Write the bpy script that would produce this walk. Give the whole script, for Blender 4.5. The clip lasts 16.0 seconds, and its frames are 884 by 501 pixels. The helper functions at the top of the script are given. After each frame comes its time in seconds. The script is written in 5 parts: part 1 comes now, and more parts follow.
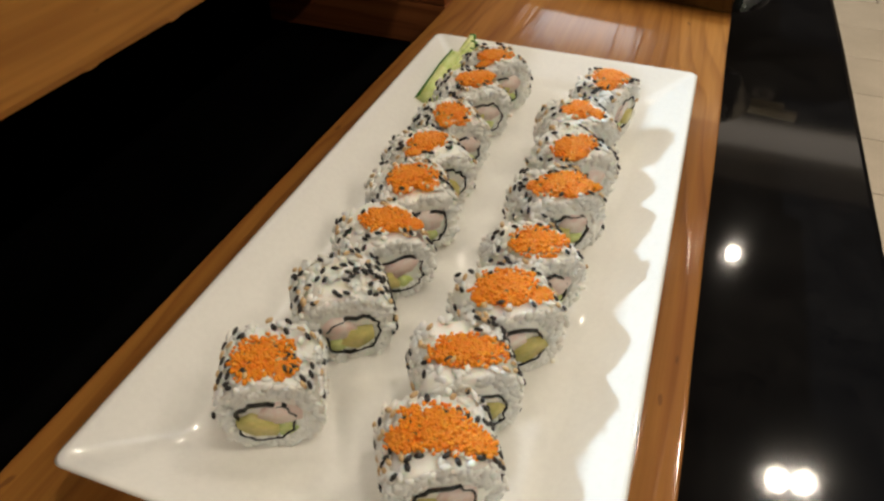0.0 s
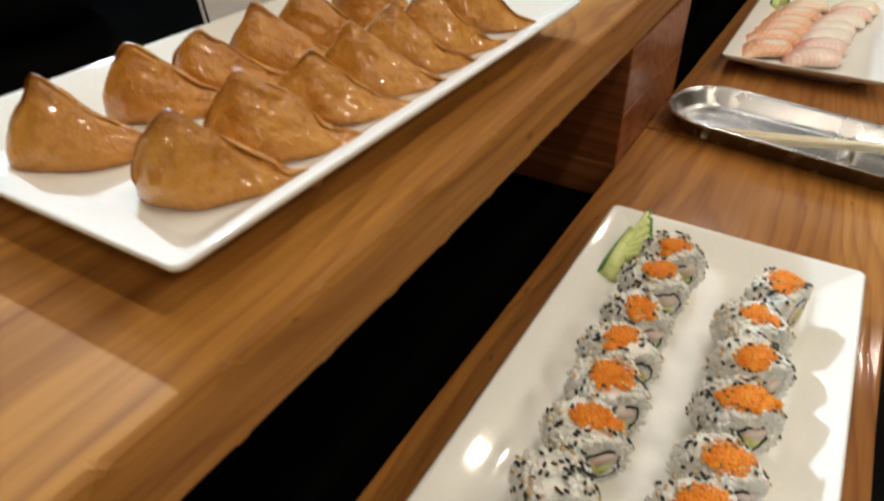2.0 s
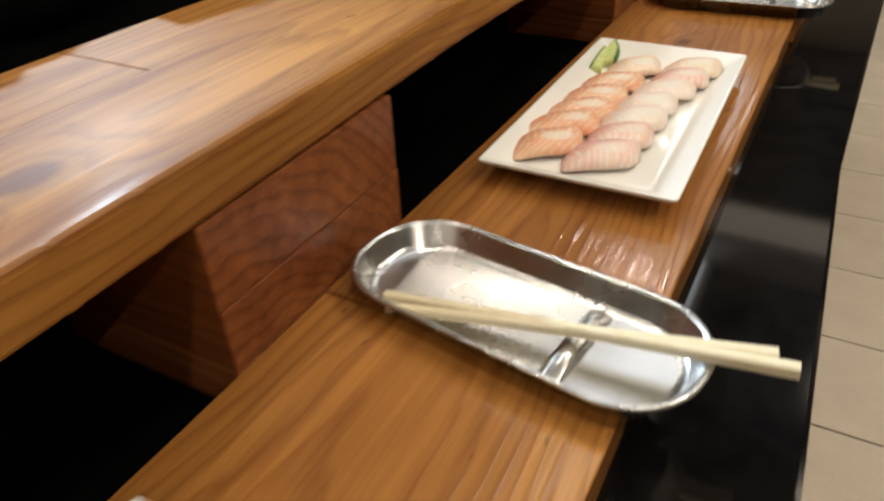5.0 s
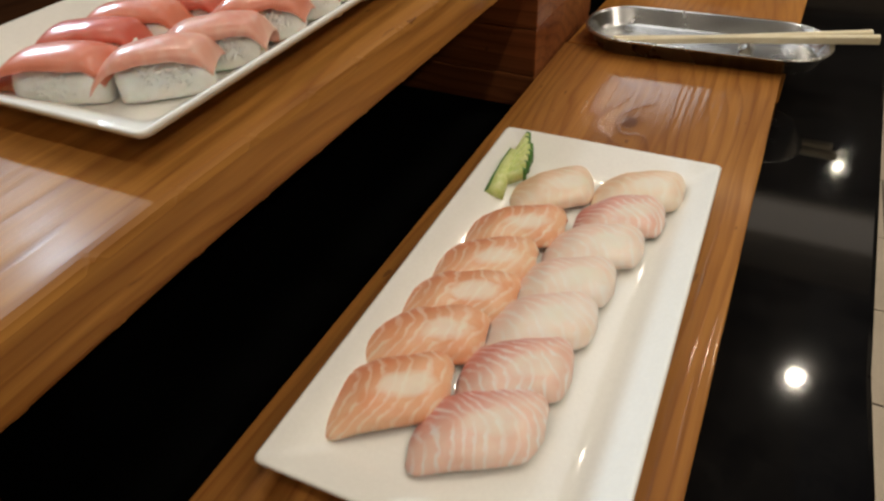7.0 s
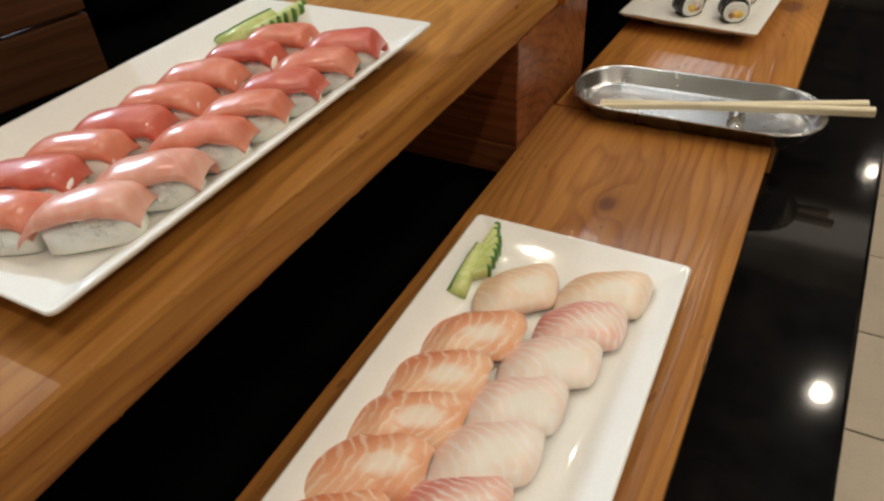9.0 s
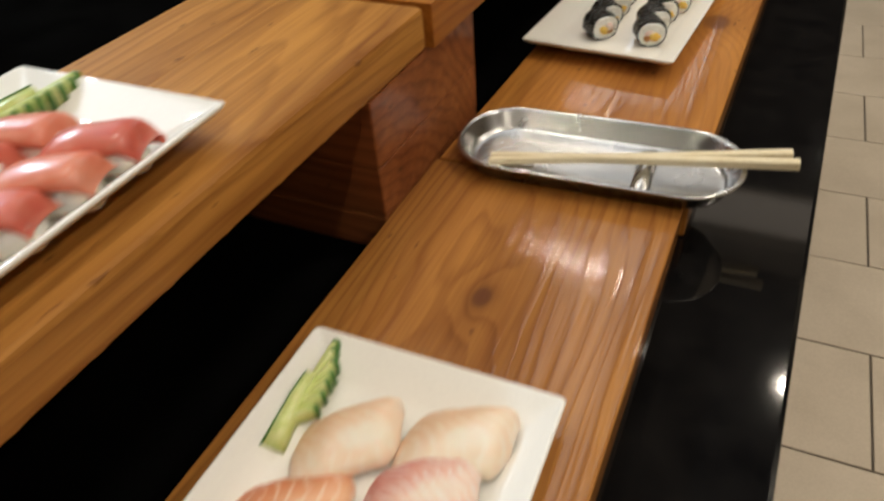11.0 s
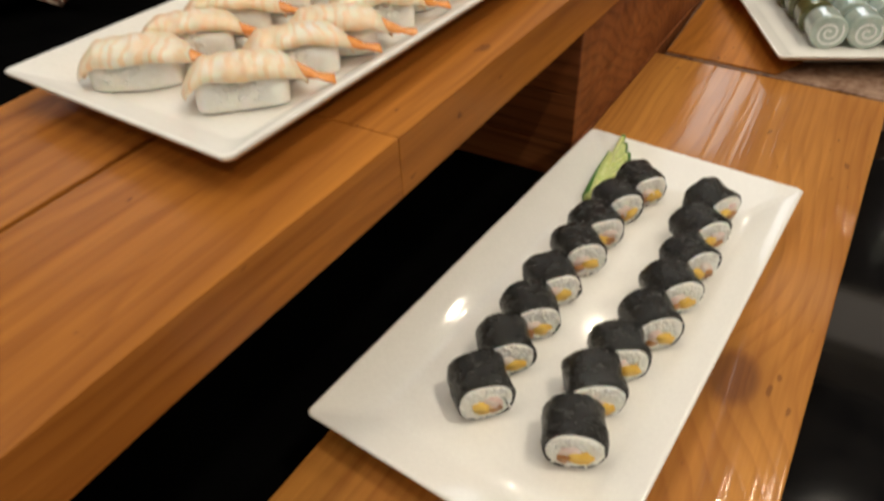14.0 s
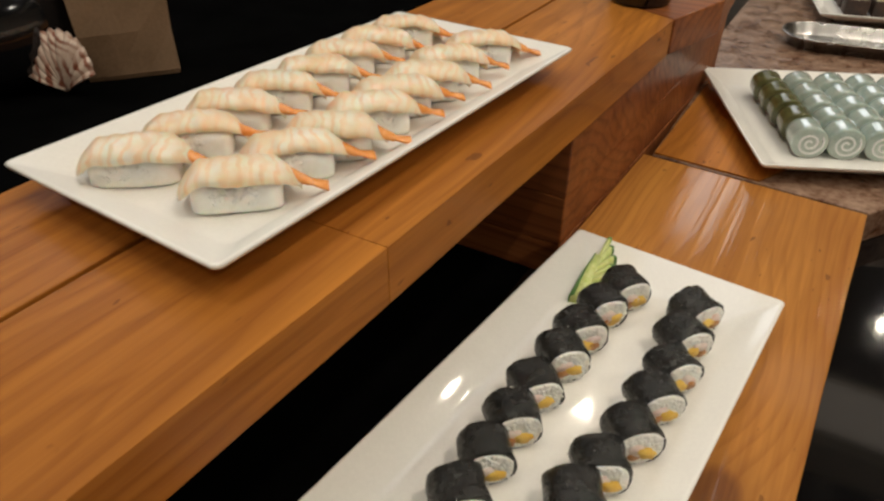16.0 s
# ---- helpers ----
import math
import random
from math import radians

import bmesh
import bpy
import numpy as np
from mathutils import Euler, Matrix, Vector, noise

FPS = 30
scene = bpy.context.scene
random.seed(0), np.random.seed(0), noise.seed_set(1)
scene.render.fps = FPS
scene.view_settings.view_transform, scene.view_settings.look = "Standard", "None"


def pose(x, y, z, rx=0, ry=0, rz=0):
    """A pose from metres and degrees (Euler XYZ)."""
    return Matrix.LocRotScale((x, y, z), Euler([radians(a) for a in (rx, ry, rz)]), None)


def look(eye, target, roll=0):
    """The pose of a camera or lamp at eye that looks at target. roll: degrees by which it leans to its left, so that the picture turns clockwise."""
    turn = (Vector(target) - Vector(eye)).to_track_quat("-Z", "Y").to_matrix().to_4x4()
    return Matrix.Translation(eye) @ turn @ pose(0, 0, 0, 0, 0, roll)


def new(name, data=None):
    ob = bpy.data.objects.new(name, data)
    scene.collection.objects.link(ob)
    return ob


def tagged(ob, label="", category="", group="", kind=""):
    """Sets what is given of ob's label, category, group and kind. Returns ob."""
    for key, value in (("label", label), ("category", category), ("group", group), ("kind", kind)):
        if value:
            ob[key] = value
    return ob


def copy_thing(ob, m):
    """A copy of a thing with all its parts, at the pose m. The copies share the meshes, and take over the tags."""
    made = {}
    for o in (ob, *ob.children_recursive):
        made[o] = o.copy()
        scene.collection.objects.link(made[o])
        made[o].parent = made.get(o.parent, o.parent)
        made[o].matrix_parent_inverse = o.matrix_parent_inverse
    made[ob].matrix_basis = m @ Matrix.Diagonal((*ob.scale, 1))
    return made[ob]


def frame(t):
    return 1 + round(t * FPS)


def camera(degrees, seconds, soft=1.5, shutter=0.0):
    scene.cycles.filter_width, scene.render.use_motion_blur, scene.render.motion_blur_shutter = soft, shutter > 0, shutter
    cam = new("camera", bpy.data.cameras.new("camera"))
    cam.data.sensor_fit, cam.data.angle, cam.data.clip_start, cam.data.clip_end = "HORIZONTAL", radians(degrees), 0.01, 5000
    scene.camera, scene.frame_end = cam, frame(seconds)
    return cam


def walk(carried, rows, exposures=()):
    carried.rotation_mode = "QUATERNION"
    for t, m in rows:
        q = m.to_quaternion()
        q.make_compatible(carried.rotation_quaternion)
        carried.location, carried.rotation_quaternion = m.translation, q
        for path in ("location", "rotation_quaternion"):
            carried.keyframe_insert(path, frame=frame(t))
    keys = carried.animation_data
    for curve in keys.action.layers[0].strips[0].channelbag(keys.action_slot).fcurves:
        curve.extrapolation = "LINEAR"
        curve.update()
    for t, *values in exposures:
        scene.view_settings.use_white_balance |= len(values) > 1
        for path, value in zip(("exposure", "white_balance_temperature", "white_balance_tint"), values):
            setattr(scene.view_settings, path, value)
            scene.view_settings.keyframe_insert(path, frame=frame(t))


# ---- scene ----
cam = camera(65.0, 16.0, soft=2.4, shutter=0.5)
PATH = [
    (0, (0.195, 0.641, 1.136), (-0.314, 2.082, -0.155), 0.8),
    (0.5, (0.196, 0.641, 1.151), (-0.309, 2.086, -0.137), 0.9),
    (1, (0.187, 0.629, 1.175), (-0.385, 2.104, -0.048), 1.8),
    (1.5, (0.167, 0.616, 1.2), (-0.514, 2.076, 0.014), 1.6),
    (2, (0.146, 0.612, 1.221), (-0.659, 2.03, 0.063), 0.6),
    (2.5, (0.135, 0.619, 1.245), (-0.663, 2.085, 0.145), 1.2),
    (3, (0.137, 0.623, 1.245), (-0.652, 2.083, 0.128), 0.8),
    (3.5, (0.161, 0.659, 1.249), (-0.618, 2.112, 0.117), -0.8),
    (4, (0.224, 0.761, 1.248), (-0.564, 2.203, 0.108), -1.3),
    (4.5, (0.279, 0.858, 1.237), (-0.531, 2.292, 0.102), -0.7),
    (5, (0.277, 0.967, 1.23), (-0.534, 2.391, 0.083), -2.5),
    (5.2, (0.264, 1.019, 1.228), (-0.532, 2.447, 0.076), -2.3),
    (7.3, (0.205, 1.349, 1.232), (-0.485, 2.743, -0.024), -2.5),
    (7.5, (0.2, 1.364, 1.243), (-0.523, 2.745, -0.01), -3.2),
    (8, (0.205, 1.384, 1.268), (-0.562, 2.745, 0.019), -3.7),
    (8.2, (0.207, 1.388, 1.276), (-0.56, 2.753, 0.033), -3.6),
    (10.3, (0.283, 1.436, 1.291), (-0.468, 2.756, -0.01), -4.3),
    (10.5, (0.267, 1.463, 1.282), (-0.426, 2.829, -0.004), -2.4),
    (11, (0.264, 1.566, 1.279), (-0.432, 2.927, -0.011), -5.0),
    (11.5, (0.244, 1.722, 1.278), (-0.399, 3.142, 0.026), -4.8),
    (12, (0.248, 1.856, 1.259), (-0.411, 3.252, -0.012), -4.4),
    (12.5, (0.264, 2.002, 1.235), (-0.486, 3.352, -0.036), -0.8),
    (13, (0.241, 2.088, 1.225), (-0.545, 3.335, -0.127), -3.5),
    (13.5, (0.225, 2.127, 1.226), (-0.556, 3.37, -0.133), -4.1),
    (14, (0.206, 2.139, 1.254), (-0.586, 3.444, -0.038), -2.5),
    (14.5, (0.204, 2.138, 1.275), (-0.649, 3.47, 0.051), -2.6),
    (15, (0.199, 2.133, 1.283), (-0.659, 3.531, 0.138), 0.4),
    (15.5, (0.203, 2.133, 1.282), (-0.602, 3.559, 0.134), 2.8),
    (16, (0.203, 2.149, 1.274), (-0.622, 3.573, 0.137), 0.6),
]
walk(cam, [(t, look(eye, target, roll)) for t, eye, target, roll in PATH],
     exposures=[(0, -0.33), (1.0, -0.10), (1.5, -0.09), (2.0, -0.28), (2.5, -0.38), (3.5, -0.54), (4.5, -0.26), (5.0, -0.14), (7.3, -0.59), (8.2, -0.53), (10.5, -0.47), (11.5, -0.22), (13.0, -0.23), (14.5, -0.37), (16.0, -0.44)])

# ---- world and lamps ----
world = bpy.data.worlds.new("World")
scene.world = world
world.use_nodes = True
world.node_tree.nodes["Background"].inputs[0].default_value = (1.0, 0.86, 0.7, 1)
world.node_tree.nodes["Background"].inputs[1].default_value = 0.006

PLANK_Z, SLAB_Z, CEIL_Z = 0.92, 1.068, 3.2
LAMPS = [(0.75, 4.05), (0.98, 2.6), (1.08, 2.62), (0.8, 0.9), (0.8, -1.2), (0.9, 6.2),
         (-0.45, 4.5), (-0.75, 3.3), (-0.45, 2.1), (-0.75, 0.9), (-0.45, -0.6), (-0.75, 6.2)]
# Unseen room lamps, added as fill for the near faces of food and boards.
ROOM_FILL_LAMPS = [(2.2, -0.4), (2.2, 1.7), (2.2, 3.8), (0.9, -2.7), (-0.6, -2.7)]
SPOT = (-2.68, 2.92, CEIL_Z)
# The panels at y 4.6 and 7.2 are unseen, added to whiten the plates.
PANELS = [(-2.25, 1.82, 0.8, 1.5, 15.0, CEIL_Z), (-3.3, 4.6, 0.9, 2.4, 16.0, CEIL_Z), (-0.95, 7.2, 1.5, 1.5, 12.0, CEIL_Z), (-0.17, 3.45, 0.32, 3.0, 9.0, CEIL_Z), (0.75, 5.1, 1.7, 0.38, 2.4, CEIL_Z - 0.2)]


# ---- materials ----
def shader(name):
    m = bpy.data.materials.new(name)
    m.use_nodes = True
    return m, m.node_tree.nodes, m.node_tree.links, m.node_tree.nodes["Principled BSDF"]


def ramp(ns, stops):
    r = ns.new("ShaderNodeValToRGB")
    els = r.color_ramp.elements
    while len(els) < len(stops):
        els.new(0.5)
    for e, (p, c) in zip(els, stops):
        e.position, e.color = p, (*c, 1)
    return r


def coords(ns, ls, scale, spread=True):
    """Object coordinates at a scale, shifted by a random amount for each object."""
    tc, mp = ns.new("ShaderNodeTexCoord"), ns.new("ShaderNodeMapping")
    mp.inputs["Scale"].default_value = scale
    ls.new(tc.outputs["Object"], mp.inputs["Vector"])
    if spread:
        info, mul = ns.new("ShaderNodeObjectInfo"), ns.new("ShaderNodeVectorMath")
        mul.operation = "SCALE"
        mul.inputs[0].default_value = (7.3, 3.1, 5.7)
        ls.new(info.outputs["Random"], mul.inputs["Scale"])
        ls.new(mul.outputs[0], mp.inputs["Location"])
    return mp.outputs[0]


def noisy(ns, ls, vec, scale, detail=4.0, rough=0.55):
    n = ns.new("ShaderNodeTexNoise")
    n.inputs["Scale"].default_value, n.inputs["Detail"].default_value, n.inputs["Roughness"].default_value = scale, detail, rough
    ls.new(vec, n.inputs["Vector"])
    return n.outputs["Fac"]


def bumped(ns, ls, bsdf, height, strength, distance):
    b = ns.new("ShaderNodeBump")
    b.inputs["Strength"].default_value, b.inputs["Distance"].default_value = strength, distance
    ls.new(height, b.inputs["Height"])
    ls.new(b.outputs[0], bsdf.inputs["Normal"])
    return b


def mottled(name, a, b, rough, scale=60.0, bump=0.3, dist=0.001, metal=0.0, fine=400.0, coat=0.0, sss=0.0, spec=0.5, rvar=0.08):
    """Two tones mixed by noise at two scales, with fine relief and uneven gloss."""
    m, ns, ls, bs = shader(name)
    vec = coords(ns, ls, (1, 1, 1))
    f1, f2 = noisy(ns, ls, vec, scale), noisy(ns, ls, vec, fine, 2.0)
    mix = ns.new("ShaderNodeMath")
    mix.operation = "MULTIPLY_ADD"
    mix.inputs[1].default_value = 0.35
    ls.new(f2, mix.inputs[0])
    sc = ns.new("ShaderNodeMath")
    sc.operation = "MULTIPLY"
    sc.inputs[1].default_value = 0.65
    ls.new(f1, sc.inputs[0])
    ls.new(sc.outputs[0], mix.inputs[2])
    r = ramp(ns, [(0.36, a), (0.64, b)])
    ls.new(mix.outputs[0], r.inputs[0])
    ls.new(r.outputs[0], bs.inputs["Base Color"])
    rr = ns.new("ShaderNodeMapRange")
    rr.inputs["To Min"].default_value, rr.inputs["To Max"].default_value = max(0.02, rough - rvar), rough + rvar
    ls.new(f1, rr.inputs["Value"])
    ls.new(rr.outputs[0], bs.inputs["Roughness"])
    bs.inputs["Metallic"].default_value = metal
    bs.inputs["Specular IOR Level"].default_value = spec
    bs.inputs["Coat Weight"].default_value, bs.inputs["Coat Roughness"].default_value = coat, 0.08
    if sss:
        bs.inputs["Subsurface Weight"].default_value = sss
        bs.inputs["Subsurface Radius"].default_value = (1.0, 0.6, 0.4)
        bs.inputs["Subsurface Scale"].default_value = 0.004
    if bump:
        bumped(ns, ls, bs, mix.outputs[0], bump, dist)
    return m


def calc(ns, ls, op, a, b=0.0, c=0.0):
    n = ns.new("ShaderNodeMath")
    n.operation = op
    for k, v in enumerate((a, b, c)):
        if isinstance(v, (int, float)):
            n.inputs[k].default_value = v
        else:
            ls.new(v, n.inputs[k])
    return n.outputs[0]


def wood(name, light, dark, knots=(), gloss=0.28, relief=0.38, along="y", coat=0.7, coat_rough=0.10, sheen=0.16, rings=125.0, depth=0.05, contrast=0.13, streaks=0.34):
    """Varnished softwood sawn flat: growth rings about a pith below the board, fibres, blotches and knots."""
    m, ns, ls, bs = shader(name)
    k = (1, 0.03, 1) if along == "y" else (0.03, 1, 1)
    tc, sep, info = ns.new("ShaderNodeTexCoord"), ns.new("ShaderNodeSeparateXYZ"), ns.new("ShaderNodeObjectInfo")
    ls.new(tc.outputs["Object"], sep.inputs[0])
    across, run = (sep.outputs[0], sep.outputs[1]) if along == "y" else (sep.outputs[1], sep.outputs[0])
    up, rand = sep.outputs[2], info.outputs["Random"]
    soft = (1, 0.22, 1) if along == "y" else (0.22, 1, 1)
    slow = noisy(ns, ls, coords(ns, ls, soft), 7.0, 2.0)
    sway = noisy(ns, ls, coords(ns, ls, soft), 26.0, 2.0)
    fibre = noisy(ns, ls, coords(ns, ls, k), 380.0, 3.0)
    streak = noisy(ns, ls, coords(ns, ls, k), 70.0, 3.0)
    blotch = noisy(ns, ls, coords(ns, ls, soft), 13.0, 4.0)
    u = calc(ns, ls, "MULTIPLY_ADD", slow, 0.10, across)
    u = calc(ns, ls, "ADD", u, calc(ns, ls, "MULTIPLY_ADD", rand, 0.07, -0.09))
    w = calc(ns, ls, "ADD", up, calc(ns, ls, "MULTIPLY_ADD", run, 0.045, depth))
    w = calc(ns, ls, "MULTIPLY_ADD", sway, 0.02, w)
    dist = calc(ns, ls, "SQRT", calc(ns, ls, "ADD", calc(ns, ls, "MULTIPLY", u, u), calc(ns, ls, "MULTIPLY", w, w)))
    spots = []
    for kx, ky, kr in knots:
        dx, dy = calc(ns, ls, "SUBTRACT", across, kx), calc(ns, ls, "SUBTRACT", run, ky)
        d2 = calc(ns, ls, "ADD", calc(ns, ls, "POWER", calc(ns, ls, "ABSOLUTE", calc(ns, ls, "DIVIDE", dx, kr)), 2.0), calc(ns, ls, "POWER", calc(ns, ls, "ABSOLUTE", calc(ns, ls, "DIVIDE", dy, kr * 1.5)), 2.0))
        wide = calc(ns, ls, "EXPONENT", calc(ns, ls, "MULTIPLY", d2, -0.16))
        dist = calc(ns, ls, "MULTIPLY_ADD", wide, kr * 1.6, dist)
        spots.append((d2, calc(ns, ls, "EXPONENT", calc(ns, ls, "MULTIPLY", d2, -0.5))))
    turn = calc(ns, ls, "FRACT", calc(ns, ls, "MULTIPLY_ADD", dist, rings, calc(ns, ls, "MULTIPLY", streak, 0.35)))
    late = ramp(ns, [(0.0, (0.1, 0.1, 0.1)), (0.45, (0.12, 0.12, 0.12)), (0.86, (1, 1, 1)), (0.99, (0.1, 0.1, 0.1))])
    ls.new(turn, late.inputs[0])
    tone = calc(ns, ls, "MULTIPLY", late.outputs[0], contrast)
    tone = calc(ns, ls, "MULTIPLY_ADD", fibre, 0.20, tone)
    tone = calc(ns, ls, "MULTIPLY_ADD", streak, streaks, tone)
    tone = calc(ns, ls, "ADD", tone, (0.34 - streaks) * 0.5)
    tone = calc(ns, ls, "MULTIPLY_ADD", blotch, 0.46, tone)
    mid = tuple((a + b) / 2 for a, b in zip(light, dark))
    r = ramp(ns, [(0.38, light), (0.53, mid), (0.74, dark)])
    ls.new(tone, r.inputs[0])
    col = r.outputs[0]

    def over(col, fac, rgb):
        mx = ns.new("ShaderNodeMix")
        mx.data_type = "RGBA"
        ls.new(fac, mx.inputs["Factor"])
        ls.new(col, mx.inputs["A"])
        mx.inputs["B"].default_value = (*rgb, 1)
        return mx.outputs["Result"]
    fleck = noisy(ns, ls, coords(ns, ls, (1, 0.35, 1)), 120.0, 1.0)
    fr = ramp(ns, [(0.735, (0, 0, 0)), (0.765, (0.55, 0.55, 0.55))])
    ls.new(fleck, fr.inputs[0])
    col = over(col, fr.outputs[0], (0.10, 0.035, 0.012))
    for d2, near in spots:
        col = over(col, calc(ns, ls, "MULTIPLY", near, 0.55), tuple(c * 0.55 for c in dark))
        ring = ramp(ns, [(0.30, (0.75, 0.75, 0.75)), (0.75, (0.0, 0.0, 0.0))])
        ls.new(calc(ns, ls, "MULTIPLY", d2, 0.7), ring.inputs[0])
        col = over(col, calc(ns, ls, "MULTIPLY", ring.outputs[0], calc(ns, ls, "MULTIPLY_ADD", fibre, 0.8, 0.4)), (0.11, 0.035, 0.016))
    ls.new(col, bs.inputs["Base Color"])
    rr = ns.new("ShaderNodeMapRange")
    rr.inputs["To Min"].default_value, rr.inputs["To Max"].default_value = gloss + 0.08, gloss + 0.34
    ls.new(blotch, rr.inputs["Value"])
    ls.new(rr.outputs[0], bs.inputs["Roughness"])
    bs.inputs["Coat Weight"].default_value, bs.inputs["Coat Roughness"].default_value = coat, coat_rough
    bs.inputs["Specular IOR Level"].default_value = sheen
    b = bumped(ns, ls, bs, calc(ns, ls, "ADD", tone, calc(ns, ls, "MULTIPLY", streak, 0.8)), relief, 0.0016)
    ls.new(b.outputs[0], bs.inputs["Coat Normal"])
    return m


FIR_L, FIR_D = (0.48, 0.212, 0.047), (0.20, 0.066, 0.012)
SLAB_L, SLAB_D = (0.52, 0.243, 0.053), (0.225, 0.082, 0.015)
ORANGE_L, ORANGE_D = (0.50, 0.192, 0.030), (0.24, 0.076, 0.011)
M_PLANK_A = wood("fir plank", FIR_L, FIR_D, [(0.07, -0.9, 0.02)])
M_PLANK_B = wood("fir plank with a knot", FIR_L, FIR_D, [(0.0, 0.235, 0.008)], depth=0.03)
M_PLANK_C = wood("fir plank with a wide knot", (0.56, 0.245, 0.049), (0.27, 0.090, 0.015), [(0.065, -0.005, 0.017)], depth=0.04, contrast=0.09)
M_SLAB_A = wood("fir slab with knots", SLAB_L, SLAB_D, [(0.004, 0.474, 0.015)], gloss=0.34, coat=0.06, coat_rough=0.22, sheen=0.14, streaks=0.58, relief=0.20)
M_SLAB_B = wood("fir slab", SLAB_L, SLAB_D, gloss=0.34, coat=0.06, coat_rough=0.22, sheen=0.14, relief=0.20)
M_SLAB_C = wood("orange fir board", ORANGE_L, ORANGE_D, gloss=0.30, coat=0.10, coat_rough=0.22, sheen=0.14, contrast=0.10, streaks=0.5, relief=0.18)
M_RISER = wood("red stained fir", (0.37, 0.128, 0.040), (0.13, 0.034, 0.011), gloss=0.30, coat=0.3, along="x", rings=80.0, depth=0.07, contrast=0.13)
M_BLACK = mottled("black polished granite", (0.003, 0.003, 0.0035), (0.008, 0.0075, 0.0075), 0.055, 30, 0, 0.0003, spec=0.5, rvar=0.006)
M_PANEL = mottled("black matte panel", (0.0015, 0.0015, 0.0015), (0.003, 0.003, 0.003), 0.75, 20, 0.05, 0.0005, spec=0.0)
M_STONE = mottled("red brown speckled stone", (0.05, 0.02, 0.012), (0.34, 0.22, 0.17), 0.2, 70, 0.1, 0.0006, fine=160)
M_TILE = mottled("beige glazed floor tile", (0.47, 0.40, 0.31), (0.56, 0.48, 0.38), 0.32, 7, 0.05, 0.0004, fine=180)
M_GROUT = mottled("dark grout", (0.09, 0.07, 0.055), (0.15, 0.12, 0.09), 0.85, 40)
M_WALL = mottled("warm plaster", (0.50, 0.43, 0.34), (0.58, 0.50, 0.40), 0.8, 6, 0.1, 0.001)
M_CEIL = mottled("dark ceiling paint", (0.045, 0.040, 0.036), (0.06, 0.053, 0.047), 0.85, 5, 0.1, 0.001)
M_CERAMIC = mottled("white glazed ceramic", (0.84, 0.825, 0.78), (0.90, 0.885, 0.835), 0.05, 9, 0.02, 0.0004, coat=0.0, rvar=0.015)
M_STEEL = mottled("worn stainless steel", (0.54, 0.535, 0.525), (0.68, 0.675, 0.66), 0.26, 25, 0.12, 0.0006, metal=1.0, rvar=0.10)
M_CHOP = mottled("pale bamboo", (0.74, 0.64, 0.42), (0.84, 0.76, 0.56), 0.55, 40, 0.1, 0.0003)


# ---- building blocks ----
def part(name, bm, material, parent=None, label="", smooth=True, loc=None):
    """One mesh object from a bmesh, under its thing where one is given."""
    me = bpy.data.meshes.new(name)
    bm.normal_update()
    bm.to_mesh(me)
    bm.free()
    for p in me.polygons:
        p.use_smooth = smooth
    for mt in material if isinstance(material, (list, tuple)) else [material]:
        me.materials.append(mt)
    ob = new(name, me)
    if parent is not None:
        ob.parent = parent
    if loc is not None:
        ob.matrix_basis = loc
    if label:
        ob["label"] = label
    return ob


def thing(name, m, label, category, group="", kind=""):
    e = new(name)
    e.empty_display_size = 0.02
    e.matrix_basis = m
    return tagged(e, label, category, group, kind)


def block(x0, x1, y0, y1, z0, z1, bevel=0.002, seg=2, bm=None):
    bm = bm or bmesh.new()
    r = bmesh.ops.create_cube(bm, size=1)
    bmesh.ops.transform(bm, matrix=Matrix.LocRotScale(((x0 + x1) / 2, (y0 + y1) / 2, (z0 + z1) / 2), None, (x1 - x0, y1 - y0, z1 - z0)), verts=r["verts"])
    if bevel:
        es = list({e for v in r["verts"] for e in v.link_edges})
        bmesh.ops.bevel(bm, geom=es, offset=bevel, segments=seg, affect="EDGES", profile=0.6)
    return bm


def prism(points, z0, z1, bevel=0.002, seg=2, square=None):
    """An upright prism on a plan outline."""
    bm = bmesh.new()
    low = [bm.verts.new((x, y, z0)) for x, y in points]
    top = [bm.verts.new((x, y, z1)) for x, y in points]
    bm.faces.new(low[::-1])
    bm.faces.new(top)
    for i in range(len(points)):
        j = (i + 1) % len(points)
        bm.faces.new((low[i], low[j], top[j], top[i]))
    bmesh.ops.recalc_face_normals(bm, faces=bm.faces[:])
    if bevel:
        bmesh.ops.bevel(bm, geom=[e for e in bm.edges if square is None or max(v.co.x for v in e.verts) > square], offset=bevel, segments=seg, affect="EDGES", profile=0.6)
    return bm


def worn(bm, amount, scale=40.0):
    """Small uneven shifts of the corners, as in hand-finished work."""
    for v in bm.verts:
        v.co += noise.noise_vector(v.co * scale) * amount
    return bm


def lofted(rings, close_first=True, close_last=True):
    """A skin over rings of equal length."""
    bm = bmesh.new()
    vs = [[bm.verts.new(p) for p in ring] for ring in rings]
    n = len(vs[0])
    for a, b in zip(vs, vs[1:]):
        for i in range(n):
            j = (i + 1) % n
            bm.faces.new((a[i], a[j], b[j], b[i]))
    if close_first:
        bm.faces.new(vs[0][::-1])
    if close_last:
        bm.faces.new(vs[-1])
    bmesh.ops.recalc_face_normals(bm, faces=bm.faces[:])
    return bm


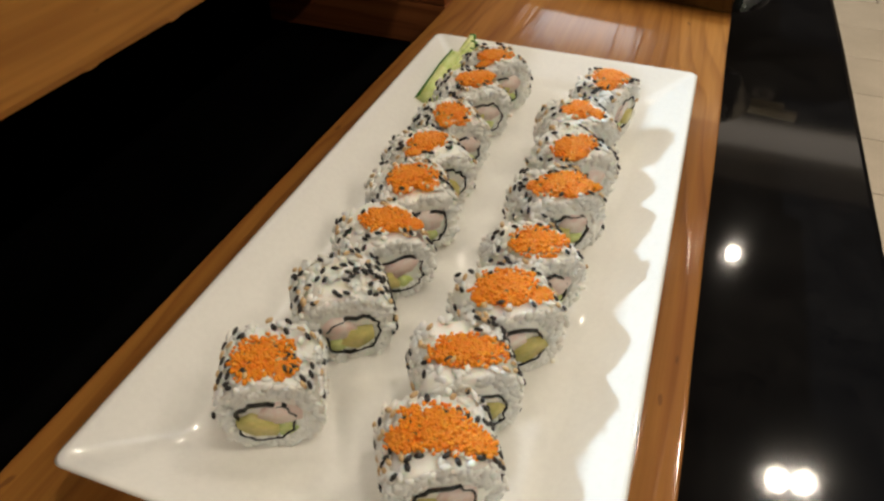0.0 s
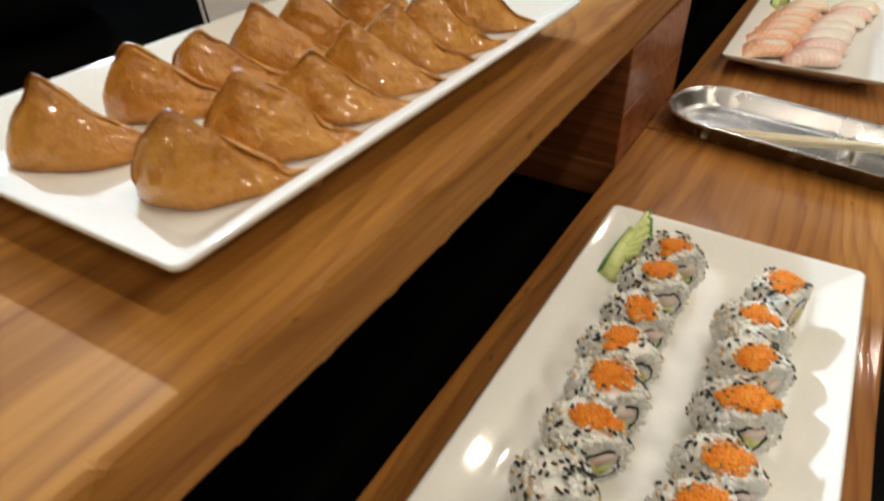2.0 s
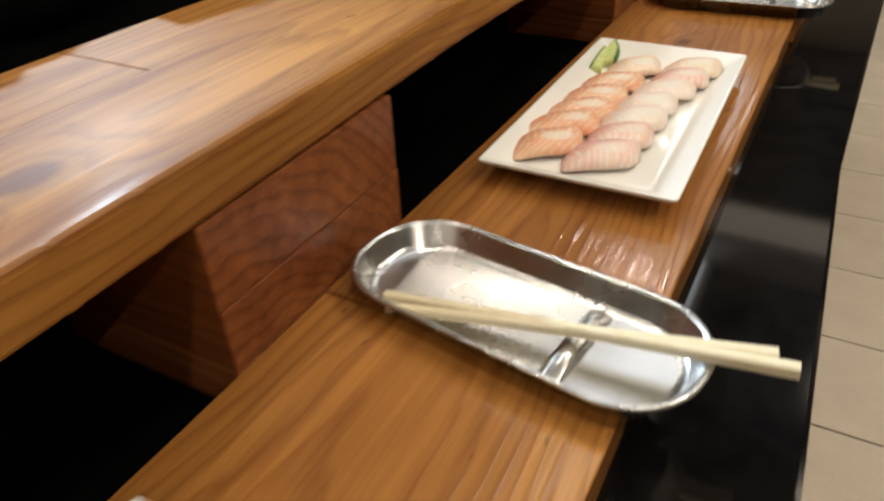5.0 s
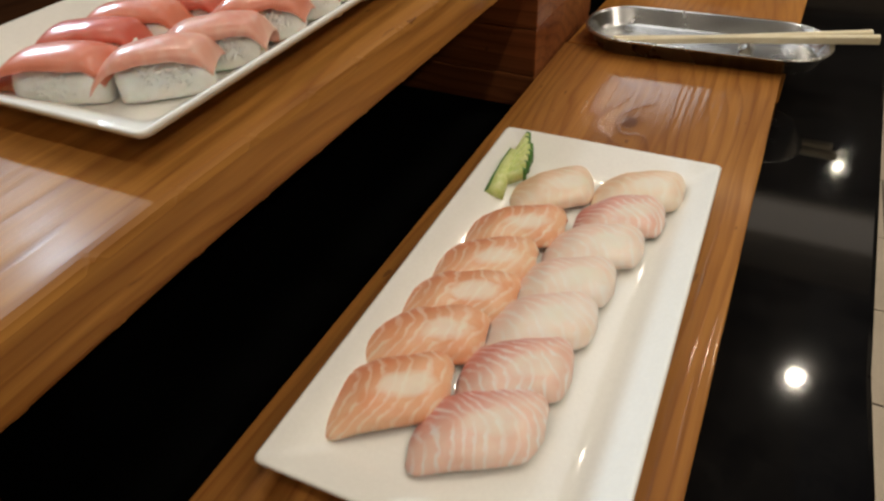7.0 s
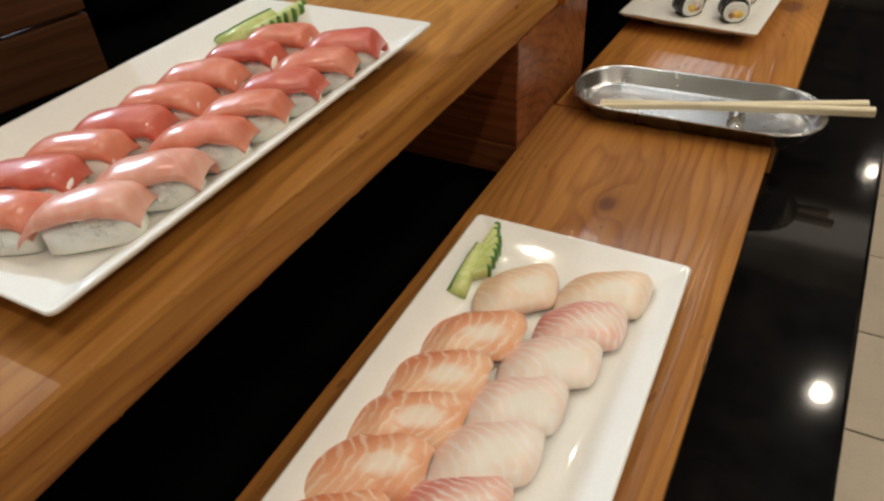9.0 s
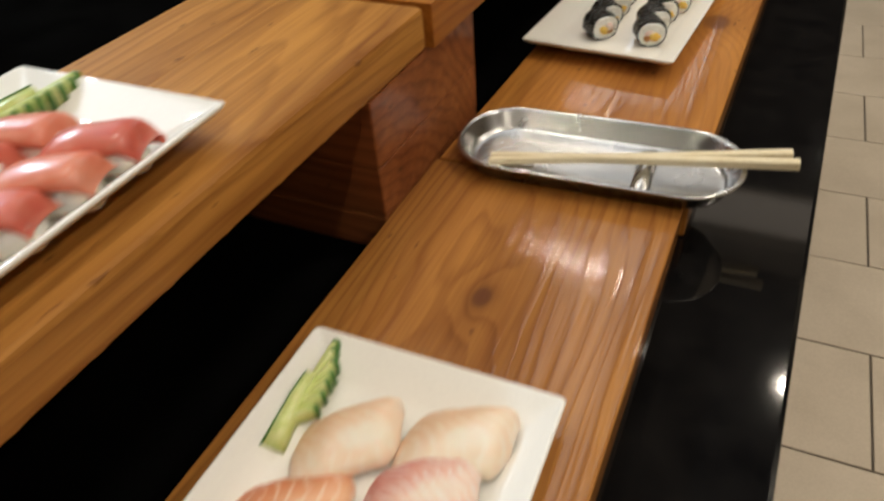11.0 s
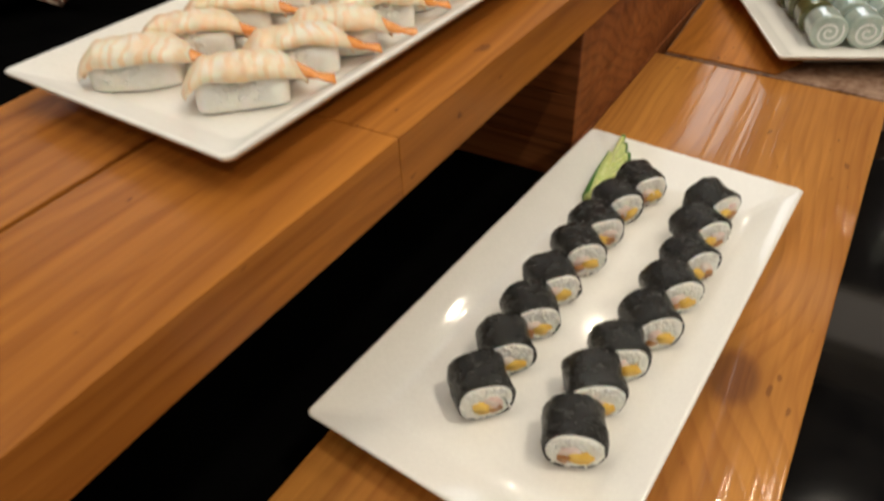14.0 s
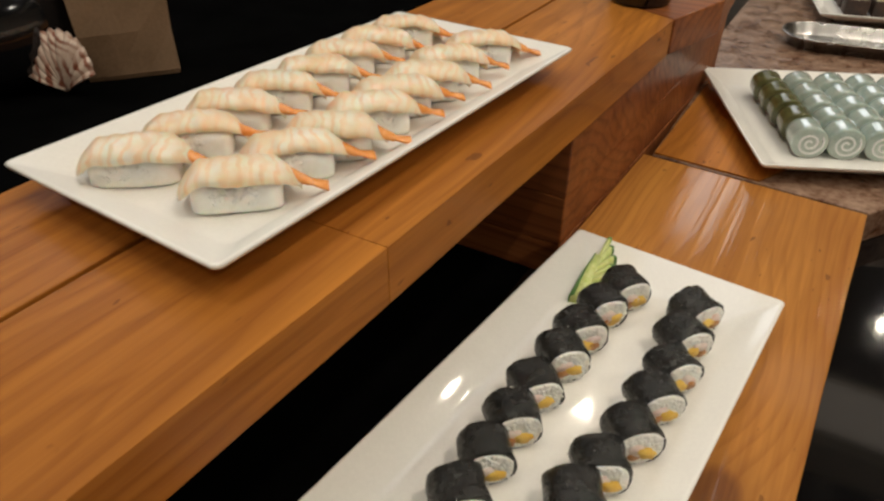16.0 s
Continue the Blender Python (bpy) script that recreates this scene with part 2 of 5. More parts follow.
def rounded_rect(hx, hy, r, z, n=5):
    pts = []
    for cx, cy, a0 in ((hx - r, hy - r, 0), (-hx + r, hy - r, 90), (-hx + r, -hy + r, 180), (hx - r, -hy + r, 270)):
        for i in range(n + 1):
            a = radians(a0 + 90 * i / n)
            pts.append((cx + r * math.cos(a), cy + r * math.sin(a), z))
    return pts


# ---- structure ----
def structure(name, bm, material, loc=None, label="", smooth=False, category=""):
    return tagged(part(name, bm, material, None, "", smooth, loc), label, category or name.split("_")[0], "", "structure")


structure("floor", block(-4, 4.5, -4, 9.5, -0.10, -0.006, 0), M_GROUT, label="dark grout bed under beige floor tiles")
structure("ceiling", block(-4, 4.5, -4, 9.5, CEIL_Z, CEIL_Z + 0.15, 0), M_CEIL, label="plain dark painted ceiling above the counter")
structure("ceiling_beam", block(-4, 4.5, 4.85, 5.35, CEIL_Z - 0.2, CEIL_Z - 0.001, 0.004), M_CERAMIC, label="cream boxed beam across the dark ceiling", category="beam")
structure("wall_west", block(-4.15, -4.0, -4, 9.5, -0.1, CEIL_Z, 0), M_WALL, label="pale plaster wall behind the sushi bar")
structure("wall_east", block(4.5, 4.65, -4, 9.5, -0.1, CEIL_Z, 0), M_WALL, label="warm plaster wall across the dining room")
structure("wall_south", block(-4, 4.5, -4.15, -4.0, -0.1, CEIL_Z, 0), M_WALL, label="warm plaster wall behind the guests")
structure("wall_north", block(-4, 4.5, 9.5, 9.65, -0.1, CEIL_Z, 0), M_WALL, label="warm plaster wall beyond the counter")

LEDGE = [(-1.3, -1.2), (0.335, -1.2), (0.332, 1.3), (0.328, 1.7), (0.343, 2.07), (0.372, 2.74), (0.385, 2.92), (0.40, 3.05), (0.40, 3.90), (0.0, 3.9), (-1.3, 3.9)]
structure("counter_top", prism(LEDGE, 0.845, 0.883, 0.004), M_BLACK, label="black polished granite counter top with a narrow ledge", category="counter")
BASE = [(-1.25, -1.15), (0.26, -1.15), (0.26, 1.7), (0.275, 2.07), (0.31, 2.9), (0.33, 3.1), (0.33, 3.85), (-1.25, 3.85)]
structure("counter_base", prism(BASE, 0.0, 0.843, 0.003), M_PANEL, label="black panelled base of the sushi counter", category="counter")
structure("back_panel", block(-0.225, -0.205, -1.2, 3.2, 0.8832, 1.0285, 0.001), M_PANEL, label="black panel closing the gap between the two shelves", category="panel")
# Added sheet over the granite: keeps the shaded gap black, without reflections.
structure("gap_liner", block(-0.2045, 0.0056, -1.19, 3.19, 0.8831, 0.88345, 0), M_PANEL, label="added matte black sheet that darkens the shaded gap under the raised shelf", category="liner")
structure("work_top", block(-1.28, -0.346, -1.15, 3.2, 0.8835, 0.93, 0.004), M_PANEL, label="dark work surface behind the raised shelf", category="counter")


def plank(name, outline, z0, z1, material, label, at, bevel=0.002, square=None):
    pts = []
    for (ax, ay), (bx, by) in zip(outline, outline[1:] + outline[:1]):
        steps = max(1, int(math.hypot(bx - ax, by - ay) / 0.045))
        for i in range(steps):
            x, y = ax + (bx - ax) * i / steps, ay + (by - ay) * i / steps
            dent = 0.0006 * noise.noise((x * 30, y * 30, z1 * 10)) if i else 0.0
            pts.append((x - at[0] + dent, y - at[1] + dent))
    ob = part(name, prism(pts, z0 - z1, 0, bevel, 4, square), material, None, "", False, pose(at[0], at[1], z1))
    return tagged(ob, label, "shelf board", "boards of the counter")


plank("shelf_board", [(0.0062, -1.2), (0.232, -1.2), (0.229, 1.2695), (0.0062, 1.2695)], 0.884, PLANK_Z, M_PLANK_A, "varnished fir plank lying on the black counter ledge", (0.12, 0.6))
plank("shelf_board", [(0.0064, 1.271), (0.228, 1.271), (0.239, 2.066), (0.0105, 2.066)], 0.884, PLANK_Z + 0.001, M_PLANK_B, "varnished fir plank with a small dark knot", (0.12, 1.67))
plank("shelf_board", [(0.0125, 2.070), (0.243, 2.070), (0.272, 2.862), (0.0435, 2.877), (0.0365, 2.66)], 0.884, PLANK_Z, M_PLANK_C, "golden varnished fir plank with a wide brown knot", (0.15, 2.46))
plank("upper_shelf_board", [(-0.1165, -1.2), (0.013, -1.2), (0.0135, 0.85), (0.007, 1.2), (0.001, 1.5), (0.006, 1.8), (0.012, 2.066), (-0.1165, 2.069)], 1.030, SLAB_Z, M_SLAB_A, "thick varnished fir board along the front of the raised shelf", (-0.06, 0.66), 0.008, -0.054)
plank("upper_shelf_board", [(-0.205, -1.2), (-0.1168, -1.2), (-0.1168, 1.2695), (-0.21, 1.2695)], 1.031, SLAB_Z, M_SLAB_B, "thick varnished fir board along the back of the raised shelf", (-0.16, 0.66), 0.0003)
plank("upper_shelf_board", [(-0.21, 1.271), (-0.1168, 1.271), (-0.1168, 2.069), (-0.2, 2.072)], 1.031, SLAB_Z, M_SLAB_B, "thick varnished fir board along the back of the raised shelf", (-0.16, 1.67), 0.0003)
plank("upper_shelf_board", [(-0.2, 2.078), (-0.0935, 2.073), (-0.0905, 2.95), (-0.2, 2.95)], 1.031, SLAB_Z - 0.001, M_SLAB_C, "orange fir board along the back of the raised shelf", (-0.15, 2.5), 0.0012)
plank("upper_shelf_board", [(-0.089, 2.073), (0.016, 2.070), (0.020, 2.23), (0.0275, 2.3945), (-0.0865, 2.3945)], 1.030, SLAB_Z, M_SLAB_C, "orange fir board along the front of the raised shelf", (-0.04, 2.2), 0.0005)
plank("upper_shelf_board", [(-0.0865, 2.3950), (0.0275, 2.3950), (0.046, 2.885), (-0.085, 2.95)], 1.030, SLAB_Z, M_SLAB_C, "orange fir board along the front of the raised shelf", (-0.04, 2.6), 0.0005)


def riser(y0, y1, x0, x1, skew, label):
    """A support of three stacked stained timbers between the two shelves."""
    r = thing("shelf_support", pose(x0, y0, 0.8835), label, "shelf support", "supports of the raised shelf")
    z = 0.0
    for i, h in enumerate((0.0360, 0.0490, 0.0610)):
        j = random.uniform(-0.0008, 0.0008)
        pts = [(-0.17, j), (0.0 + j, j), (skew + j, y1 - y0 + j), (-0.17, y1 - y0)]
        part("timber", prism(pts, z + 0.0004, z + h, 0.0015), M_RISER, r, smooth=False)
        z += h
    return r


riser(1.177, 1.378, 0.005, 0, 0.0, "red-brown stained timber block under the raised shelf")
riser(1.968, 2.172, 0.008, 0, 0.002, "red-brown stained timber block under the raised shelf")
riser(2.655, 3.19, 0.034, 0, 0.018, "long red-brown stained timber block at the corner of the counter")

# ---- plates, trays and chopsticks ----
PLATE_W, PLATE_L = 0.175, 0.36


def plate(m, w, l, label, group="long plates"):
    """A rectangular plate with a broad sloping rim, a flat well and a low foot."""
    p = thing("serving_plate", m, label, "plate", group)
    a, b = w / 2, l / 2
    rim, well = 0.022, 0.008
    bm = lofted([
        rounded_rect(a - 0.038, b - 0.038, 0.010, 0.0005), rounded_rect(a - 0.034, b - 0.034, 0.010, 0.0),
        rounded_rect(a - 0.033, b - 0.033, 0.010, 0.004), rounded_rect(a - 0.004, b - 0.004, 0.005, rim - 0.006),
        rounded_rect(a - 0.0006, b - 0.0006, 0.0045, rim - 0.0025), rounded_rect(a, b, 0.0045, rim - 0.0008),
        rounded_rect(a - 0.0012, b - 0.0012, 0.004, rim), rounded_rect(a - 0.003, b - 0.003, 0.004, rim - 0.0004),
        rounded_rect(a - 0.024, b - 0.026, 0.008, well + 0.0012), rounded_rect(a - 0.028, b - 0.030, 0.008, well),
        rounded_rect(a - 0.034, b - 0.036, 0.008, well - 0.0004)])
    part("dish", bm, M_CERAMIC, p)
    return p


def corner_plate(fl, fr, nl, z, label, w=PLATE_W, l=PLATE_L):
    """A plate from its far left, far right and near left corners on the plan."""
    ang = math.degrees(math.atan2(fr[1] - fl[1], fr[0] - fl[0]))
    cx = (fr[0] + nl[0]) / 2
    cy = (fr[1] + nl[1]) / 2
    return plate(pose(cx, cy, z, 0, 0, ang), w, l, label), (cx, cy, ang)


P1 = corner_plate((0.034, 1.076), (0.211, 1.077), (0.036, 0.716), PLANK_Z, "white rectangular ceramic plate holding sesame rolls with orange roe")
P3 = corner_plate((0.034, 1.821), (0.207, 1.822), (0.036, 1.461), PLANK_Z + 0.001, "white rectangular ceramic plate holding pale fish nigiri")
P4 = corner_plate((0.050, 2.658), (0.223, 2.642), (0.015, 2.300), PLANK_Z, "white rectangular ceramic plate holding seaweed rolls")
P2 = corner_plate((-0.186, 1.074), (-0.0125, 1.0725), (-0.182, 0.7215), SLAB_Z, "white rectangular ceramic plate holding brown tofu pouches", 0.175, 0.351)
P5 = corner_plate((-0.189, 1.849), (-0.014, 1.848), (-0.191, 1.503), SLAB_Z, "white rectangular ceramic plate holding tuna nigiri", 0.175, 0.346)
P6 = corner_plate((-0.177, 2.699), (0.0065, 2.687), (-0.181, 2.325), SLAB_Z, "white rectangular ceramic plate holding shrimp nigiri", 0.179, 0.372)
P7 = (plate(pose(0.236, 3.063, 0.9205, 0, 0, 25), 0.29, 0.29, "large white ceramic plate holding green swirled jelly rolls"), None)


def tray(m, label):
    """An oblong pressed steel tray with rounded ends, a rolled rim and a cross ridge."""
    t = thing("utensil_tray", m, label, "tray", "steel trays")
    hx, hy = 0.127, 0.055

    def oval(dx, dy, z, n=12):
        return rounded_rect(hx - dx, hy - dy, min(hx - dx, hy - dy) * 0.93, z, n)
    bm = lofted([
        oval(0.016, 0.016, 0.0), oval(0.012, 0.012, 0.0006), oval(0.0035, 0.0035, 0.0165), oval(0.0005, 0.0005, 0.0178), oval(0.0, 0.0, 0.0192), oval(0.0012, 0.0012, 0.0202),
        oval(0.0032, 0.0032, 0.0200), oval(0.0050, 0.0050, 0.0180), oval(0.0105, 0.0105, 0.0050), oval(0.0135, 0.0135, 0.0022), oval(0.0185, 0.0185, 0.0015)])
    part("pan", bm, M_STEEL, t)
    ridge = bmesh.new()
    rings = []
    for i in range(9):
        a = math.pi * i / 8
        rings.append([(0.045 + 0.0085 * math.cos(a), y, 0.0012 + 0.0080 * math.sin(a) * (1 - (abs(y) / 0.038) ** 4 * 0.8)) for y in np.linspace(-0.037, 0.037, 9)])
    vs = [[ridge.verts.new(p) for p in r] for r in rings]
    for a, b in zip(vs, vs[1:]):
        for i in range(8):
            ridge.faces.new((a[i], a[i + 1], b[i + 1], b[i]))
    part("ridge", ridge, M_STEEL, t)
    return t


tray(pose(0.143, 1.300, PLANK_Z + 0.001, 0, 0, -8.5), "worn oblong stainless steel tray with chopsticks resting in it")
tray(pose(0.154, 2.098, PLANK_Z + 0.001, 0, 0, 2.0), "worn oblong stainless steel tray with chopsticks resting in it")


def chopstick(a, b, label):
    """A square-ended stick that tapers a little towards the tip a."""
    a, b = Vector(a), Vector(b)
    d = b - a
    m = Matrix.Translation(a) @ d.to_track_quat("Y", "Z").to_matrix().to_4x4()
    rings = []
    for t in np.linspace(0, 1, 8):
        w = 0.0030 + 0.0012 * t
        rings.append([(x * w, d.length * t, z * w) for x, z in ((-1, -0.7), (-0.7, -1), (0.7, -1), (1, -0.7), (1, 0.7), (0.7, 1), (-0.7, 1), (-1, 0.7))])
    ob = part("chopstick", lofted(rings), M_CHOP, None, "", False, m)
    return tagged(ob, label, "chopstick", "serving chopsticks")


CHOP = "pale square-ended wooden chopstick resting in a steel tray"
chopstick((0.052, 1.279, 0.9265), (0.312, 1.297, 0.9500), CHOP)
chopstick((0.060, 1.268, 0.9265), (0.300, 1.306, 0.9485), CHOP)
chopstick((0.062, 2.079, 0.9265), (0.318, 2.108, 0.9500), CHOP)
chopstick((0.063, 2.070, 0.9265), (0.312, 2.124, 0.9485), CHOP)


# ---- lamps in the ceiling ----
def downlight(x, y, power):
    d = thing("ceiling_downlight", pose(x, y, CEIL_Z), "round recessed ceiling downlight with a white ring, some added as unseen fill", "downlight", "ceiling downlights")
    rings = [[(r * math.cos(a), r * math.sin(a), z) for a in np.linspace(0, 2 * math.pi, 24, endpoint=False)] for r, z in ((0.085, -0.001), (0.085, -0.008), (0.068, -0.012), (0.060, -0.004), (0.060, -0.001))]
    part("trim_ring", lofted(rings, False, False), M_CERAMIC, d)
    li = bpy.data.lights.new("downlight", "AREA")
    li.shape, li.size, li.energy, li.color = "DISK", 0.06, power, (1.0, 0.885, 0.72)
    li.spread = radians(130)
    lo = new("lamp", li)
    lo.matrix_basis = pose(x, y, CEIL_Z - 0.02)


for lx, ly in LAMPS:
    downlight(lx, ly, 6.8 if lx > 0 else 4.6)
# Added fill, strong enough to lift the rice and the board fronts.
for lx, ly in ROOM_FILL_LAMPS:
    downlight(lx, ly, 21.0)


def spotlight(x, y, z, aim, power):
    """A can spotlight on a stem, turned towards the counter, with a cool white lamp."""
    d = thing("ceiling_spotlight", pose(x, y, z), "white can spotlight on the kitchen ceiling turned to the counter", "spotlight")
    turn = (Vector(aim) - Vector((x, y, z - 0.09))).to_track_quat("-Z", "Y").to_matrix().to_4x4()
    m = Matrix.Translation((0, 0, -0.09)) @ turn

    def ring(r, h):
        return [(r * math.cos(a), r * math.sin(a), h) for a in np.linspace(0, 2 * math.pi, 28, endpoint=False)]
    part("stem", lofted([ring(0.030, 0.0), ring(0.030, -0.012), ring(0.008, -0.016), ring(0.008, -0.085)]), M_CERAMIC, d)
    part("can", lofted([ring(0.020, 0.075), ring(0.062, 0.065), ring(0.070, 0.03), ring(0.074, -0.06), ring(0.068, -0.06), ring(0.066, 0.0)], True, False), M_CERAMIC, d, loc=m)
    li = bpy.data.lights.new("spotlight", "AREA")
    li.shape, li.size, li.energy, li.color = "DISK", 0.12, power, (0.62, 0.82, 1.0)
    li.spread = radians(41)
    lo = new("lamp", li)
    lo.matrix_basis = Matrix.Translation((x, y, z)) @ m @ Matrix.Translation((0, 0, -0.064))


spotlight(*SPOT, (0.0, 0.70, 1.0), 9.0)


def light_panel(x, y, w, l, power, z):
    """A flat fluorescent ceiling panel in a white frame; some are unseen, added fill."""
    d = thing("ceiling_light_panel", pose(x, y, z), "flat white fluorescent panel set in the ceiling, some added to brighten plates", "light panel", "ceiling light panels")
    for a, b, c, e in ((-w / 2 - 0.04, w / 2 + 0.04, -l / 2 - 0.04, -l / 2), (-w / 2 - 0.04, w / 2 + 0.04, l / 2, l / 2 + 0.04), (-w / 2 - 0.04, -w / 2, -l / 2 + 0.0005, l / 2 - 0.0005), (w / 2, w / 2 + 0.04, -l / 2 + 0.0005, l / 2 - 0.0005)):
        part("frame_bar", block(a, b, c, e, -0.03, -0.001, 0.003), M_CERAMIC, d, smooth=False)
    li = bpy.data.lights.new("panel", "AREA")
    li.shape, li.size, li.size_y, li.energy, li.color = "RECTANGLE", w, l, power * w * l, (0.92, 0.96, 1.0) if z == CEIL_Z else (1.0, 0.86, 0.72)
    lo = new("lamp", li)
    lo.matrix_basis = pose(x, y, z - 0.012)


for px, py, pw, pl, pp, pz in PANELS:
    light_panel(px, py, pw, pl, pp, pz)

# ---- food materials ----
def browned(m, rgb, low, high):
    """Frying marks: a deeper brown on the raised folds, broken up by noise."""
    ns, ls = m.node_tree.nodes, m.node_tree.links
    bs = ns["Principled BSDF"]
    base = bs.inputs["Base Color"].links[0].from_socket
    tc, sep = ns.new("ShaderNodeTexCoord"), ns.new("ShaderNodeSeparateXYZ")
    ls.new(tc.outputs["Object"], sep.inputs[0])
    f = noisy(ns, ls, coords(ns, ls, (1, 1, 1)), 70.0, 3.0)
    h = calc(ns, ls, "ADD", sep.outputs[2], calc(ns, ls, "MULTIPLY_ADD", f, 0.040, -0.020))
    k = ramp(ns, [(0.0, (0, 0, 0)), (1.0, (0.55, 0.55, 0.55))])
    ls.new(calc(ns, ls, "DIVIDE", calc(ns, ls, "SUBTRACT", h, low), high - low), k.inputs[0])
    mx = ns.new("ShaderNodeMix")
    mx.data_type = "RGBA"
    ls.new(k.outputs[0], mx.inputs["Factor"])
    ls.new(base, mx.inputs["A"])
    mx.inputs["B"].default_value = (*rgb, 1)
    ls.new(mx.outputs["Result"], bs.inputs["Base Color"])
    return m


M_RICE = mottled("cooked white rice", (0.90, 0.875, 0.80), (0.95, 0.935, 0.88), 0.40, 260, 0.2, 0.0006, fine=900, sss=0.3)
M_NORI = mottled("dark seaweed sheet", (0.002, 0.0025, 0.002), (0.022, 0.0215, 0.019), 0.25, 170, 1.0, 0.0030, fine=850, rvar=0.18, spec=0.5)
M_ROE = mottled("orange flying-fish roe", (1.0, 0.225, 0.005), (1.0, 0.36, 0.013), 0.34, 500, 0.2, 0.0004, sss=0.3)
M_SESAME = mottled("black sesame", (0.008, 0.008, 0.008), (0.03, 0.027, 0.024), 0.45, 500, 0.1, 0.0002)
M_SESAME_W = mottled("toasted sesame", (0.55, 0.36, 0.17), (0.72, 0.52, 0.28), 0.5, 500, 0.1, 0.0002)
M_CRAB = mottled("crab stick", (0.74, 0.52, 0.46), (0.82, 0.74, 0.68), 0.4, 120, 0.3, 0.0006, sss=0.2)
M_AVOCADO = mottled("avocado flesh", (0.42, 0.40, 0.10), (0.66, 0.56, 0.22), 0.42, 110, 0.2, 0.0005, sss=0.2)
M_CUKE = mottled("cucumber flesh", (0.50, 0.60, 0.17), (0.70, 0.74, 0.36), 0.3, 130, 0.2, 0.0004, sss=0.2)
M_CUKE_SKIN = mottled("cucumber skin", (0.04, 0.14, 0.02), (0.10, 0.26, 0.05), 0.3, 120, 0.3, 0.0005)
M_EGG = mottled("yellow omelette", (0.72, 0.42, 0.05), (0.85, 0.60, 0.14), 0.5, 140, 0.3, 0.0006)
M_GOURD = mottled("braised gourd strip", (0.32, 0.13, 0.035), (0.55, 0.26, 0.09), 0.35, 150, 0.3, 0.0006)
M_TOFU = browned(mottled("glazed fried tofu skin", (0.44, 0.165, 0.017), (0.62, 0.28, 0.040), 0.33, 75, 1.0, 0.0042, fine=260, coat=0.4, rvar=0.14), (0.17, 0.045, 0.008), 0.030, 0.046)


def striped(name, a, b, line, lines=130.0, edge=None, rough=0.30, thin=0.80, sss=0.3, amount=1.0, slant=0.5, wet=0.2, core=0.0):
    """Raw or cooked flesh: two soft tones, pale muscle lines across, and a deeper tone along the far edge."""
    m, ns, ls, bs = shader(name)
    vec = coords(ns, ls, (1, 1, 0.6))
    f = noisy(ns, ls, vec, 45.0, 3.0)
    r = ramp(ns, [(0.32, a), (0.68, b)])
    ls.new(f, r.inputs[0])
    tc, sep = ns.new("ShaderNodeTexCoord"), ns.new("ShaderNodeSeparateXYZ")
    ls.new(tc.outputs["Object"], sep.inputs[0])
    col = r.outputs[0]

    def over(col, fac, rgb):
        mx = ns.new("ShaderNodeMix")
        mx.data_type = "RGBA"
        ls.new(fac, mx.inputs["Factor"])
        ls.new(col, mx.inputs["A"])
        mx.inputs["B"].default_value = (*rgb, 1)
        return mx.outputs["Result"]
    if edge:
        e = ramp(ns, [(0.38, (0, 0, 0)), (0.92, (0.9, 0.9, 0.9))])
        far = calc(ns, ls, "MULTIPLY_ADD", sep.outputs[1], 28.0, calc(ns, ls, "MULTIPLY_ADD", f, 0.7, 0.05))
        left = calc(ns, ls, "MULTIPLY_ADD", sep.outputs[0], -9.0, 0.0)
        ls.new(calc(ns, ls, "ADD", far, left), e.inputs[0])
        col = over(col, e.outputs[0], edge)
    bend = calc(ns, ls, "MULTIPLY", calc(ns, ls, "MULTIPLY", sep.outputs[1], sep.outputs[1]), 22.0)
    q = calc(ns, ls, "ADD", calc(ns, ls, "MULTIPLY_ADD", sep.outputs[1], slant, sep.outputs[0]), bend)
    q = calc(ns, ls, "MULTIPLY_ADD", f, 0.022, q)
    wave = calc(ns, ls, "MULTIPLY_ADD", calc(ns, ls, "SINE", calc(ns, ls, "MULTIPLY", q, lines * 6.283)), 0.5, 0.5)
    k = ramp(ns, [(thin - 0.25, (0, 0, 0)), (min(1.0, thin + 0.15), (amount, amount, amount))])
    ls.new(wave, k.inputs[0])
    fade = noisy(ns, ls, vec, 90.0, 2.0)
    fk = ramp(ns, [(0.35, (0.25, 0.25, 0.25)), (0.6, (1, 1, 1))])
    ls.new(fade, fk.inputs[0])
    col = over(col, calc(ns, ls, "MULTIPLY", k.outputs[0], fk.outputs[0]), line)
    if core:
        gx = calc(ns, ls, "DIVIDE", calc(ns, ls, "ADD", sep.outputs[0], -0.004), 0.018)
        gy = calc(ns, ls, "DIVIDE", calc(ns, ls, "ADD", sep.outputs[1], 0.004), 0.0095)
        d2 = calc(ns, ls, "ADD", calc(ns, ls, "MULTIPLY", gx, gx), calc(ns, ls, "MULTIPLY", gy, gy))
        d2 = calc(ns, ls, "ADD", d2, calc(ns, ls, "MULTIPLY_ADD", fade, 1.6, -0.8))
        ck = ramp(ns, [(0.25, (core, core, core)), (0.95, (0, 0, 0))])
        ls.new(d2, ck.inputs[0])
        col = over(col, ck.outputs[0], (0.90, 0.83, 0.72))
    ls.new(col, bs.inputs["Base Color"])
    bs.inputs["Roughness"].default_value = rough
    bs.inputs["Coat Weight"].default_value, bs.inputs["Coat Roughness"].default_value = wet, 0.24
    bs.inputs["Subsurface Weight"].default_value, bs.inputs["Subsurface Scale"].default_value = sss, 0.006
    bs.inputs["Subsurface Radius"].default_value = (1.0, 0.5, 0.35)
